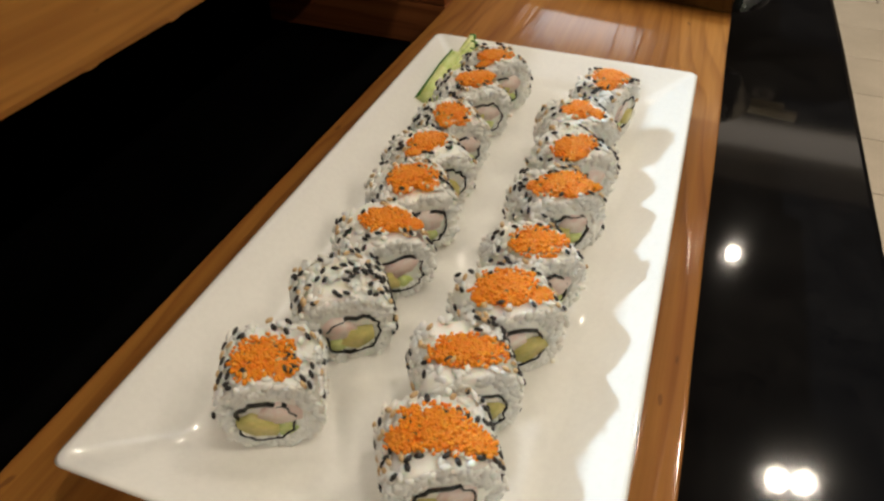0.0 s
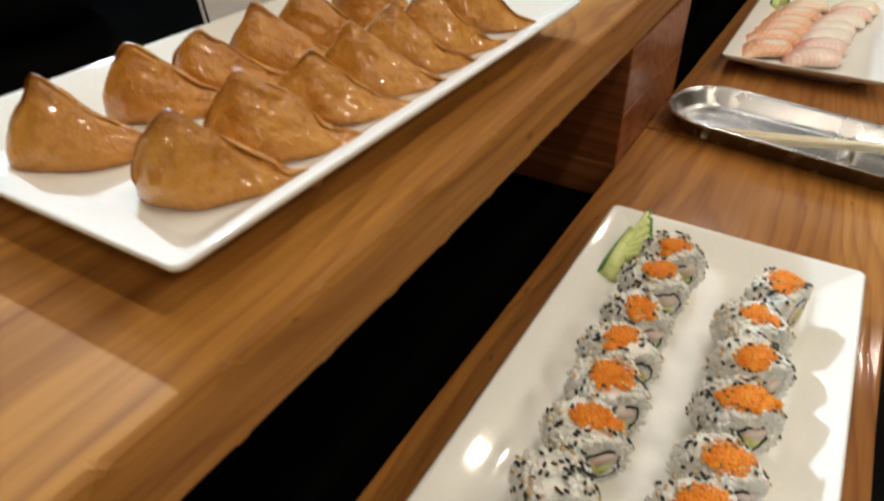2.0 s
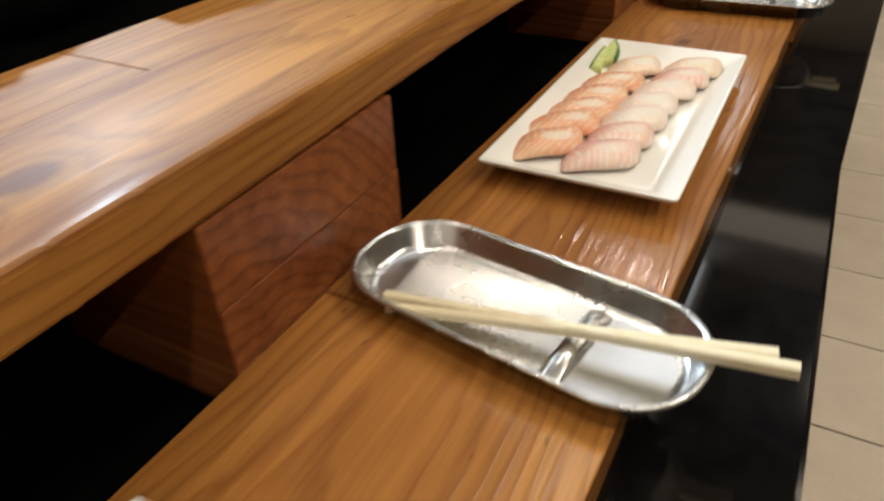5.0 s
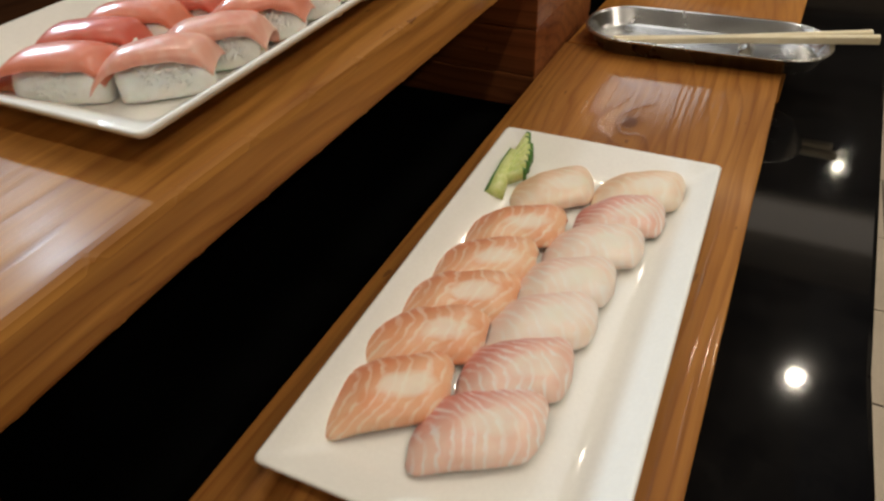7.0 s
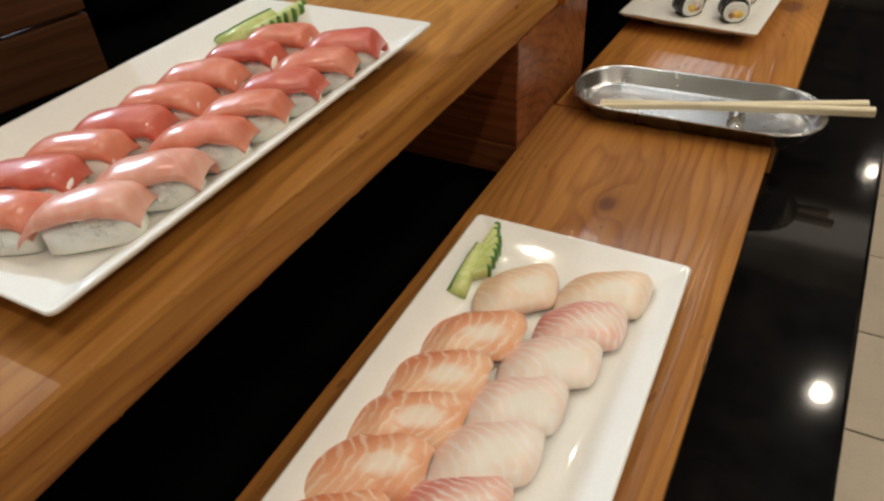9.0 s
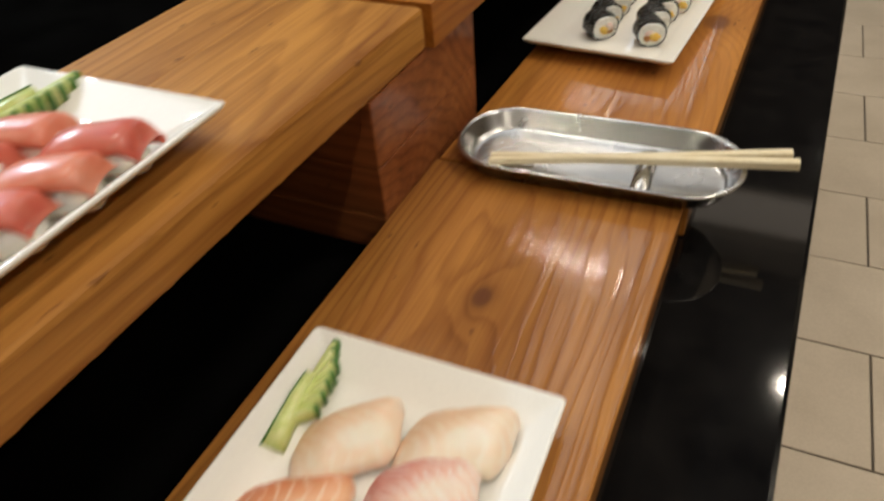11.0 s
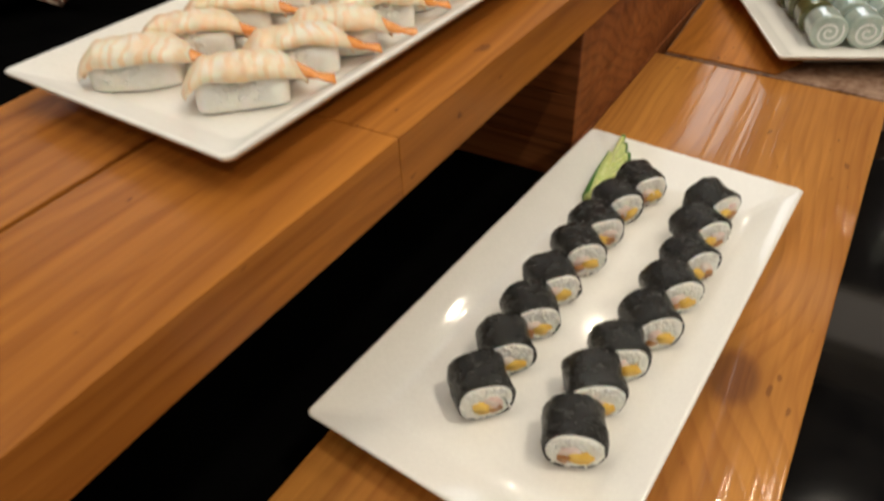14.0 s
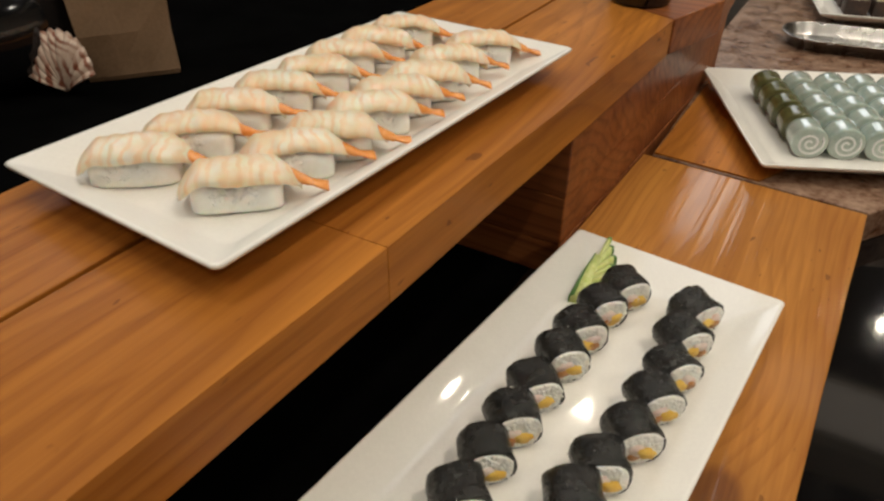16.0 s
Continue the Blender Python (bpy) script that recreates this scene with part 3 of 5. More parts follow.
    bumped(ns, ls, bs, calc(ns, ls, "ADD", f, calc(ns, ls, "MULTIPLY", wave, 0.04)), 0.3, 0.0008)
    return m


M_TUNA = [striped("rosy tuna", (0.68, 0.19, 0.115), (0.78, 0.29, 0.19), (0.80, 0.40, 0.31), 110, amount=0.2),
          striped("deep red tuna", (0.58, 0.11, 0.075), (0.68, 0.19, 0.13), (0.70, 0.27, 0.20), 110, amount=0.2),
          striped("pale pink tuna", (0.72, 0.29, 0.21), (0.82, 0.42, 0.32), (0.86, 0.58, 0.48), 110, amount=0.3)]
M_FISH = [striped("pale sea bream", (0.90, 0.62, 0.45), (0.93, 0.76, 0.61), (0.95, 0.86, 0.76), 110, edge=(0.80, 0.48, 0.28), amount=0.4, sss=0.25, core=0.6, rough=0.36, wet=0.08),
          striped("orange edged snapper", (0.84, 0.38, 0.21), (0.90, 0.58, 0.38), (0.95, 0.86, 0.74), 120, edge=(0.68, 0.20, 0.08), thin=0.86, slant=-0.5, amount=0.5, sss=0.2, core=0.65, rough=0.36, wet=0.08),
          striped("translucent white fish", (0.93, 0.70, 0.58), (0.95, 0.82, 0.73), (0.96, 0.90, 0.86), 120, edge=(0.86, 0.52, 0.43), amount=0.5, sss=0.25, core=0.65, rough=0.36, wet=0.08),
          striped("pink yellowtail", (0.88, 0.50, 0.40), (0.92, 0.69, 0.58), (0.95, 0.90, 0.90), 150, edge=(0.68, 0.20, 0.16), amount=0.6, sss=0.25, core=0.5, rough=0.36, wet=0.08)]
M_SHRIMP = striped("cooked shrimp", (0.90, 0.64, 0.40), (0.94, 0.86, 0.74), (0.90, 0.50, 0.22), 150, thin=0.74, amount=0.5, sss=0.5, edge=(0.86, 0.52, 0.26), slant=0.15)
M_TAIL = mottled("orange shrimp tail", (0.76, 0.24, 0.04), (0.88, 0.40, 0.12), 0.25, 160, 0.3, 0.0005, coat=0.3)


# ---- food shapes ----
PHI = (1 + 5 ** 0.5) / 2
BEAD = [Vector(v).normalized() for v in ((-1, PHI, 0), (1, PHI, 0), (-1, -PHI, 0), (1, -PHI, 0), (0, -1, PHI), (0, 1, PHI), (0, -1, -PHI), (0, 1, -PHI), (PHI, 0, -1), (PHI, 0, 1), (-PHI, 0, -1), (-PHI, 0, 1))]
BEAD_F = [(0, 11, 5), (0, 5, 1), (0, 1, 7), (0, 7, 10), (0, 10, 11), (1, 5, 9), (5, 11, 4), (11, 10, 2), (10, 7, 6), (7, 1, 8),
          (3, 9, 4), (3, 4, 2), (3, 2, 6), (3, 6, 8), (3, 8, 9), (4, 9, 5), (2, 4, 11), (6, 2, 10), (8, 6, 7), (9, 8, 1)]


def grain(bm, at, along, up, l, w):
    """One small rounded kernel lying on a surface."""
    along, up = Vector(along).normalized(), Vector(up).normalized()
    side = up.cross(along).normalized()
    vs = [bm.verts.new(Vector(at) + along * (v.z * l) + side * (v.x * w) + up * (v.y * w * 0.7)) for v in BEAD]
    for f in BEAD_F:
        bm.faces.new([vs[i] for i in f])


def bead(bm, at, r):
    vs = [bm.verts.new(Vector(at) + v * r) for v in BEAD]
    for f in BEAD_F:
        bm.faces.new([vs[i] for i in f])


def super_xz(a, hw, hh, e):
    c, s = math.cos(a), math.sin(a)
    return (hw * math.copysign(abs(c) ** e, c), hh + hh * math.copysign(abs(s) ** e, s))


def drum(hw, hh, half, e, rng, wob, n=30, rows=(-1.0, -0.93, -0.6, -0.2, 0.2, 0.6, 0.93, 1.0), inset=(0.93, 1.0, 1.0, 1.0, 1.0, 1.0, 1.0, 0.93)):
    """A short rounded roll lying along y on z = 0."""
    off = Vector((rng.random() * 50, rng.random() * 50, rng.random() * 50))
    rings = []
    for y, k in zip(rows, inset):
        ring = []
        for i in range(n):
            x, z = super_xz(2 * math.pi * i / n, hw * k, hh * k, e)
            z += hh * (1 - k)
            p = Vector((x, y * half, z))
            d = noise.noise((p + off) * 75) * wob + noise.noise((p + off) * 210) * wob * 0.35
            ring.append((x * (1 + d), y * half + noise.noise((p + off) * 120 + Vector((9, 0, 0))) * wob * half * 0.5, max(0.0, hh + (z - hh) * (1 + d))))
        rings.append(ring)
    return lofted(rings)


def face_shape(bm, cx, cz, rx, rz, half, rng, n=12, tilt=0.0):
    """A filling that runs through a roll and shows on both cut faces."""
    rings = []
    rad = [1 + rng.uniform(-0.18, 0.18) for _ in range(n)]
    for y in (-half, half):
        ring = []
        for i in range(n):
            a = 2 * math.pi * i / n
            u, w = rx * rad[i] * math.cos(a), rz * rad[i] * math.sin(a)
            ring.append(bm.verts.new((cx + u * math.cos(tilt) - w * math.sin(tilt), y + rng.uniform(-0.0003, 0.0003), cz + u * math.sin(tilt) + w * math.cos(tilt))))
        rings.append(ring)
    a, b = rings
    for i in range(n):
        j = (i + 1) % n
        bm.faces.new((a[i], a[j], b[j], b[i]))
    bm.faces.new(a[::-1])
    bm.faces.new(b)
    bmesh.ops.recalc_face_normals(bm, faces=bm.faces[:])
    return bm


def nori_band(cx, cz, hw, hh, half, wall, rng, n=26, e=0.8):
    """A thin seaweed tube through a roll, a little uneven."""
    rad = [1 + rng.uniform(-0.10, 0.10) for _ in range(n)]
    rings = []
    for y, k in ((-half, 1.0), (-half, 1 - wall), (half, 1 - wall), (half, 1.0), (-half, 1.0)):
        ring = []
        for i in range(n):
            x, z = super_xz(2 * math.pi * i / n, hw * k * rad[i], hh * k * rad[i], e)
            ring.append((cx + x, y, cz - hh * k * rad[i] + z))
        rings.append(ring)
    return lofted(rings, False, False)


def uramaki(m, seed, roe=1.0, black=60, label="", turn=0.0):
    """An inside-out sesame roll: rice round a seaweed ring with crab, avocado and cucumber, topped with roe."""
    rng = random.Random(seed)
    t = thing("sushi_roll", m, label, "sushi roll", "sesame rolls on the plate")
    hw, hh, half, e = rng.uniform(0.0168, 0.0188), rng.uniform(0.0156, 0.0166), rng.uniform(0.0128, 0.0142), rng.uniform(0.66, 0.85)
    bm = drum(hw * 0.97, hh * 0.985, half * 0.98, e, rng, 0.16)
    for _ in range(430):
        a, y = rng.uniform(0, 2 * math.pi), rng.uniform(-1, 1)
        if rng.random() < 0.6:
            x, z = super_xz(a, hw * 1.035, hh * 1.035, e)
            z -= hh * 0.035
            up = Vector((math.cos(a), 0, math.sin(a)))
            at = (x, y * half * 0.96, z)
        else:
            k = rng.uniform(0.66, 0.95)
            x, z = super_xz(a, hw * k, hh * k, e)
            sgn = -1 if rng.random() < 0.75 else 1
            up = Vector((0, sgn, 0))
            at = (x, sgn * half * 1.0, z + hh * (1 - k))
        along = up.cross(Vector((rng.uniform(-1, 1), rng.uniform(-1, 1), rng.uniform(-1, 1))))
        if at[2] > 0.001:
            grain(bm, at, along, up, rng.uniform(0.0022, 0.0031), rng.uniform(0.0012, 0.0016))
    tagged(part("rice", bm, M_RICE, t), kind="stuff")
    part("seaweed", nori_band(rng.uniform(-0.002, 0.003), hh * rng.uniform(0.85, 0.95), hw * 0.58, hh * 0.56, half + 0.0010, 0.08, rng), M_NORI, t)
    s = rng.choice((-1, 1))
    part("crab_stick", face_shape(bmesh.new(), 0.0035 * s, hh * 1.12, 0.0070, 0.0046, half + 0.0010, rng, tilt=rng.uniform(-0.5, 0.5)), M_CRAB, t)
    part("avocado", face_shape(bmesh.new(), -0.0040 * s, hh * 0.80, 0.0072, 0.0046, half + 0.0014, rng, tilt=rng.uniform(-0.7, 0.7)), M_AVOCADO, t)
    part("cucumber", face_shape(bmesh.new(), 0.0045 * s, hh * 0.62, 0.0036, 0.0028, half + 0.0008, rng), M_CUKE, t)
    if roe:
        bm = bmesh.new()
        lx, ly = 0.0128 * roe, 0.0098 * (0.75 + 0.35 * rng.random())
        sl = rng.uniform(-0.5, 0.3) + turn
        cx, cy = rng.uniform(-0.003, 0.003), rng.uniform(-0.004, 0.001)
        lobes = [(cx, cy, 1.0)] + [(cx + rng.uniform(-0.9, 0.9) * lx, cy + rng.uniform(-0.8, 0.5) * ly, rng.uniform(0.35, 0.65)) for _ in range(3)]
        for ox, oy, k in lobes:
            vs = [bm.verts.new((ox + k * 0.88 * (v.x * lx * math.cos(sl) - v.y * ly * math.sin(sl)), oy + k * 0.88 * (v.x * lx * math.sin(sl) + v.y * ly * math.cos(sl)), 2 * hh - 0.0006 + v.z * 0.0022 * k)) for v in BEAD]
            for f in BEAD_F:
                bm.faces.new([vs[i] for i in f])
        for _ in range(int(1200 * roe)):
            ox, oy, k = rng.choice(lobes + lobes[:1])
            u, w = rng.gauss(0, 0.42), rng.gauss(0, 0.42)
            if u * u + w * w > 1.0:
                continue
            x, y = ox + k * (u * lx * math.cos(sl) - w * ly * math.sin(sl)), oy + k * (u * lx * math.sin(sl) + w * ly * math.cos(sl))
            if abs(y) > half * 1.05 or abs(x) > hw * 1.02:
                continue
            fall = hh * 0.55 * max(0.0, abs(x) / hw - 0.55) ** 1.5
            z = 2 * hh - 0.0004 - fall + 0.0015 * k + 0.0014 * k * max(0.0, 1 - (u * u + w * w)) * (0.6 + 0.4 * rng.random())
            bead(bm, (x, y, z), rng.uniform(0.0006, 0.0009))
        tagged(part("fish_roe", bm, M_ROE, t, "clump of bright orange roe"), "clump of bright orange roe", kind="stuff")
    for name, mat, count in (("black_sesame", M_SESAME, black), ("white_sesame", M_SESAME_W, 22)):
        bm = bmesh.new()
        ca = rng.uniform(0.3, 2.8)
        for _ in range(int(count * 0.85)):
            a = rng.gauss(ca, 0.7) if rng.random() < 0.5 else rng.uniform(-0.4, math.pi + 0.4)
            x, z = super_xz(a, hw * 1.055, hh * 1.075, e)
            z -= hh * 0.03
            up = Vector((math.cos(a), 0, math.sin(a)))
            along = up.cross(Vector((rng.uniform(-1, 1), rng.uniform(-1, 1), rng.uniform(-1, 1))))
            grain(bm, (x, rng.uniform(-1, 1) * half, max(0.001, z)), along, up, 0.0019, 0.00105)
        tagged(part(name, bm, mat, t), kind="stuff")
    return t


def seaweed_roll(m, seed, label):
    """A thick roll wrapped in seaweed, with rice, omelette and crab on the cut faces."""
    rng = random.Random(seed)
    t = thing("sushi_roll", m, label, "sushi roll", "seaweed rolls on the plate")
    hw, hh, half, e = rng.uniform(0.0158, 0.0174), rng.uniform(0.0138, 0.0150), rng.uniform(0.0112, 0.0128), rng.uniform(0.76, 0.92)
    skin = drum(hw, hh, half, e, rng, 0.12, n=34, rows=(-1, -0.985, -0.7, -0.35, 0, 0.35, 0.7, 0.985, 1), inset=(0.965, 1, 1.01, 1.0, 0.99, 1.0, 1.01, 1, 0.965))
    part("seaweed", skin, M_NORI, t)
    bm = drum(hw * 0.89, hh * 0.89, half + 0.0014, e, rng, 0.04, rows=(-1, -0.985, -0.93, 0.93, 0.985, 1), inset=(0.62, 0.88, 1, 1, 0.88, 0.62))
    bmesh.ops.translate(bm, verts=bm.verts[:], vec=(0, 0, hh * 0.11))
    for _ in range(95):
        a, k, sgn = rng.uniform(0, 2 * math.pi), math.sqrt(rng.uniform(0.1, 0.72)), -1 if rng.random() < 0.8 else 1
        x, z = super_xz(a, hw * k, hh * k, e)
        along = (rng.uniform(-1, 1), 0, rng.uniform(-1, 1))
        grain(bm, (x, sgn * (half + 0.0018 - 0.0012 * k * k), z + hh * (1 - k)), along, (0, sgn, 0), rng.uniform(0.0019, 0.0026), 0.0010)
    tagged(part("rice", bm, M_RICE, t), kind="stuff")
    s = rng.choice((-1, 1))
    dx, dz = rng.uniform(-0.002, 0.002), rng.uniform(-0.002, 0.001)
    part("omelette", face_shape(bmesh.new(), dx - 0.0035 * s, hh * 0.85 + dz, 0.0064, 0.0044, half + 0.0030, rng, tilt=rng.uniform(-0.6, 0.6)), M_EGG, t)
    part("crab_stick", face_shape(bmesh.new(), dx + 0.0028 * s, hh * 1.10 + dz, 0.0060, 0.0042, half + 0.0028, rng, tilt=rng.uniform(-0.6, 0.6)), M_CRAB, t)
    part("gourd_strip", face_shape(bmesh.new(), dx + 0.0045 * s, hh * 0.74 + dz, 0.0044, 0.0034, half + 0.0029, rng), M_GOURD, t)
    fold = face_shape(bmesh.new(), hw * 0.66 * s, hh, 0.0006, hh * 0.42, half + 0.0012, rng, tilt=0.25 * s)
    part("seaweed_fold", fold, M_NORI, t)
    return t


def rice_block(rng, l, w, h, grains=260):
    """A hand-pressed oblong of rice with separate kernels on its skin."""
    rings = []
    off = Vector((rng.random() * 50, rng.random() * 50, 0))
    for u, k in ((-1, 0.45), (-0.93, 0.78), (-0.7, 0.96), (-0.3, 1.0), (0.1, 1.0), (0.5, 0.99), (0.8, 0.92), (0.95, 0.74), (1, 0.45)):
        ring = []
        for i in range(20):
            a = 2 * math.pi * i / 20
            y, z = super_xz(a, w * k, h * (0.55 + 0.45 * k), 0.8 if math.sin(a) > -0.01 else 0.4)
            p = Vector((u * l, y, z))
            d = 1 + 0.12 * noise.noise((p + off) * 110)
            ring.append((u * l + 0.001 * noise.noise((p + off) * 140), y * d, max(0.0, z * d)))
        rings.append(ring)
    bm = lofted(rings)
    for _ in range(grains):
        u, a = rng.uniform(-1, 1), rng.uniform(-0.25, math.pi + 0.25)
        if math.sin(a) > 0.86:
            continue
        k = math.sqrt(max(0.1, 1 - abs(u) ** 4))
        y, z = super_xz(a, w * k, h * (0.55 + 0.45 * k), 0.8)
        up = Vector((0.9 * u ** 3, math.cos(a), math.sin(a)))
        along = up.cross(Vector((rng.uniform(-1, 1), rng.uniform(-1, 1), rng.uniform(-1, 1))))
        if z > 0.001:
            grain(bm, (u * l * 0.97, y * 0.98, z), along, up, rng.uniform(0.0021, 0.0029), rng.uniform(0.0009, 0.0012))
    return bm


def draped(rng, l, w, h, reach, front, back, thick, left=0.010, right=0.004, taper=(0.75, 0.9), flare=0.0, cut=0.0, lift=0.0, ripple=0.0, droop=0.9, arch=0.14, stub=0.4, nx=28, ny=15):
    """A slice of flesh that follows a rice block of half length l, half width w and half height h.
    It wraps from the angle front to the angle back and hangs over both ends."""
    off = Vector((rng.random() * 50, rng.random() * 50, rng.random() * 50))
    x0, x1 = -l - left, l + right
    wave = rng.uniform(0, 6.28)

    def at(i, j, side):
        t, q = i / (nx - 1), j / (ny - 1)
        x = x0 + (x1 - x0) * t
        over = max(0.0, -l * 0.72 - x) / (left + l * 0.28) if x < 0 else 0.0
        past = max(0.0, x - l * 0.72) / (right + l * 0.28) if x > 0 else 0.0
        end = max(over, past)
        a = (math.pi + front) * (1 - q) - back * q
        a += 0.16 * noise.noise(Vector((x * 90, q * 2, 0)) + off)
        hh = h * (1 + arch * (1 - min(1.0, (x / l) ** 2))) * (1 - droop * over ** 1.7 - 0.45 * past ** 2)
        ww = w * reach * ((1 - (1 - taper[0]) * over ** 1.5) if over else (1 - (1 - taper[1]) * past ** 1.5))
        if end > 0.4:
            ww *= max(stub if past else 0.14, math.sqrt(max(0.0, 1 - min(1.0, (end - 0.4) / 0.6) ** 2.4)))
        y, z = super_xz(a, ww, max(hh, 0.0006), 0.92)
        low = max(0.0, 1 - z / (1.1 * h))
        y *= 1 + flare * low ** 1.5
        n = Vector((0, math.cos(a) * 0.8, max(0.15, math.sin(a)))).normalized()
        edge = max(abs(2 * q - 1), abs(2 * t - 1)) ** 8
        p = Vector((x, y, z))
        g = lift + 0.0012 * noise.noise((p + off) * 55) + ripple * math.sin(x * 620 + 160 * y + wave)
        g += (thick * (1 - 0.7 * edge)) if side else 0.0002
        p += n * g
        return (p.x + cut * y, p.y, max(0.0005, p.z))
    bm = bmesh.new()
    up = [[bm.verts.new(at(i, j, 1)) for j in range(ny)] for i in range(nx)]
    lo = [[bm.verts.new(at(i, j, 0)) for j in range(ny)] for i in range(nx)]
    for i in range(nx - 1):
        for j in range(ny - 1):
            bm.faces.new((up[i][j], up[i + 1][j], up[i + 1][j + 1], up[i][j + 1]))
            bm.faces.new((lo[i][j], lo[i][j + 1], lo[i + 1][j + 1], lo[i + 1][j]))
    for i in range(nx - 1):
        for j in (0, ny - 1):
            bm.faces.new((up[i][j], up[i + 1][j], lo[i + 1][j], lo[i][j]))
    for j in range(ny - 1):
        for i in (0, nx - 1):
            bm.faces.new((up[i][j], up[i][j + 1], lo[i][j + 1], lo[i][j]))
    bmesh.ops.recalc_face_normals(bm, faces=bm.faces[:])
    return bm


def nigiri(m, seed, material, label, group, pale=False, tip=0.0):
    rng = random.Random(seed)
    t = thing("nigiri", m, label, "nigiri sushi", group)
    if pale:
        tagged(part("rice", rice_block(rng, 0.0215, 0.0125, 0.0061), M_RICE, t), kind="stuff")
        bm = draped(rng, 0.0215, 0.0125, 0.0064, 1.64, rng.uniform(0.20, 0.55), rng.uniform(0.55, 0.85), 0.0016, left=0.018 + 0.010 * tip, right=rng.uniform(0.006, 0.012), taper=(0.8 - 0.5 * tip, 0.8), flare=0.55, cut=0.42, lift=0.0006, arch=0.10)
    else:
        tagged(part("rice", rice_block(rng, 0.0235, 0.0142, 0.0100), M_RICE, t), kind="stuff")
        bm = draped(rng, 0.0235, 0.0142, 0.0102, 1.10, rng.uniform(-0.72, -0.45), rng.uniform(0.5, 0.7), 0.0030, left=rng.uniform(0.012, 0.017), right=rng.uniform(0.001, 0.004), taper=(0.7, 0.98), flare=0.12, cut=0.30, lift=0.0011, arch=0.14, stub=0.95)
    part("fish_slice", bm, material, t)
    return t


def shrimp_nigiri(m, seed, label):
    rng = random.Random(seed)
    t = thing("nigiri", m, label, "nigiri sushi", "shrimp nigiri on the plate")
    tagged(part("rice", rice_block(rng, 0.0245, 0.0138, 0.0100), M_RICE, t), kind="stuff")
    part("shrimp", draped(rng, 0.0245, 0.0138, 0.0102, 1.10, rng.uniform(-0.70, -0.45), rng.uniform(0.1, 0.35), 0.0032, left=0.007, right=0.010, taper=(0.85, 0.45), flare=0.05, lift=0.0008, ripple=0.0004, droop=0.55, nx=40), M_SHRIMP, t)
    rings = []
    for u in np.linspace(0, 1, 11):
        w = 0.0066 - 0.0030 * u / 0.6 if u < 0.6 else 0.0036 + 0.0045 * (u - 0.6)
        c = (0.0265 + 0.0230 * u, 0.0015 * math.sin(3 * u + seed), 0.0165 - 0.0120 * u + 0.0030 * u * u)
        rings.append([(c[0], c[1] + w * math.cos(a), c[2] + w * (0.62 if u < 0.6 else 0.42) * math.sin(a)) for a in np.linspace(0, 2 * math.pi, 12, endpoint=False)])
    part("tail", lofted(rings), M_TAIL, t, "bright orange shrimp tail")
    return t


def inari(m, seed, label, size=1.0):
    """A fried tofu pouch: flat flanks that rise to a folded peak, and a crest that runs down to a pinched tail."""
    rng = random.Random(seed)
    off = Vector((rng.random() * 60, rng.random() * 60, rng.random() * 60))
    prof = [(-0.0415, 0.006, 0.013), (-0.040, 0.013, 0.022), (-0.036, 0.019, 0.031), (-0.031, 0.0230, 0.0385), (-0.025, 0.0260, 0.0440), (-0.019, 0.0275, 0.0505), (-0.013, 0.0285, 0.0540),
            (-0.006, 0.0285, 0.0490), (0.001, 0.0275, 0.0420), (0.008, 0.0255, 0.0355), (0.015, 0.0225, 0.0295), (0.022, 0.0185, 0.0232), (0.029, 0.0140, 0.0172), (0.035, 0.0100, 0.0135),
            (0.040, 0.0085, 0.0100), (0.045, 0.0092, 0.0090), (0.049, 0.0080, 0.0075), (0.0515, 0.0035, 0.0050)]
    bend, lean = rng.uniform(-0.10, 0.10), rng.uniform(-0.12, 0.12)
    peak = rng.uniform(0.86, 1.06)
    knob = rng.uniform(-0.024, -0.012)
    rings = []
    n = 36
    for x, w, h in prof:
        h *= peak + 0.05 * noise.noise(Vector((x * 90, 0, 0)) + off)
        h += 0.0060 * math.exp(-((x - knob) / 0.0065) ** 2)
        ring = []
        for i in range(n):
            a = 2 * math.pi * i / n
            c, s = math.cos(a), math.sin(a)
            z = h / 2 + h / 2 * math.copysign(abs(s) ** 0.85, s)
            q = z / h
            low = min(1.0, 0.80 + 1.1 * q)
            y = math.copysign(1.0, c) * w * low * max(0.0, 1 - min(1.0, q) ** 1.7) ** 0.75 * min(1.0, abs(c) * 6)
            p = Vector((x, y, z))
            wrinkle = abs(noise.noise((p + off) * 95)) * 0.0058 + abs(noise.noise((p + off) * 230)) * 0.0034
            d = noise.noise_vector((p + off) * 34) * 0.0052
            sgn = 1 if y > 0 else -1
            pinch = 0.0022 * math.sin(330 * x + off.y) * max(0.0, q - 0.55) * 2
            ring.append((x + d.x - 0.04 * z + 0.001, y + d.y - sgn * wrinkle * (0.4 + q) + bend * x + lean * z + pinch, max(0.0, z + d.z * 0.5 * min(1, q * 3) - wrinkle * q)))
        rings.append(ring)
    bm = lofted(rings)
    bmesh.ops.scale(bm, vec=(size * 0.97, size * 0.92, size * 0.90), verts=bm.verts[:])
    t = thing("tofu_pouch", m, label, "tofu pouch", "tofu pouches on the plate")
    body = part("pouch", bm, M_TOFU, t)
    sub = body.modifiers.new("smooth", "SUBSURF")
    sub.levels = sub.render_levels = 1
    return t


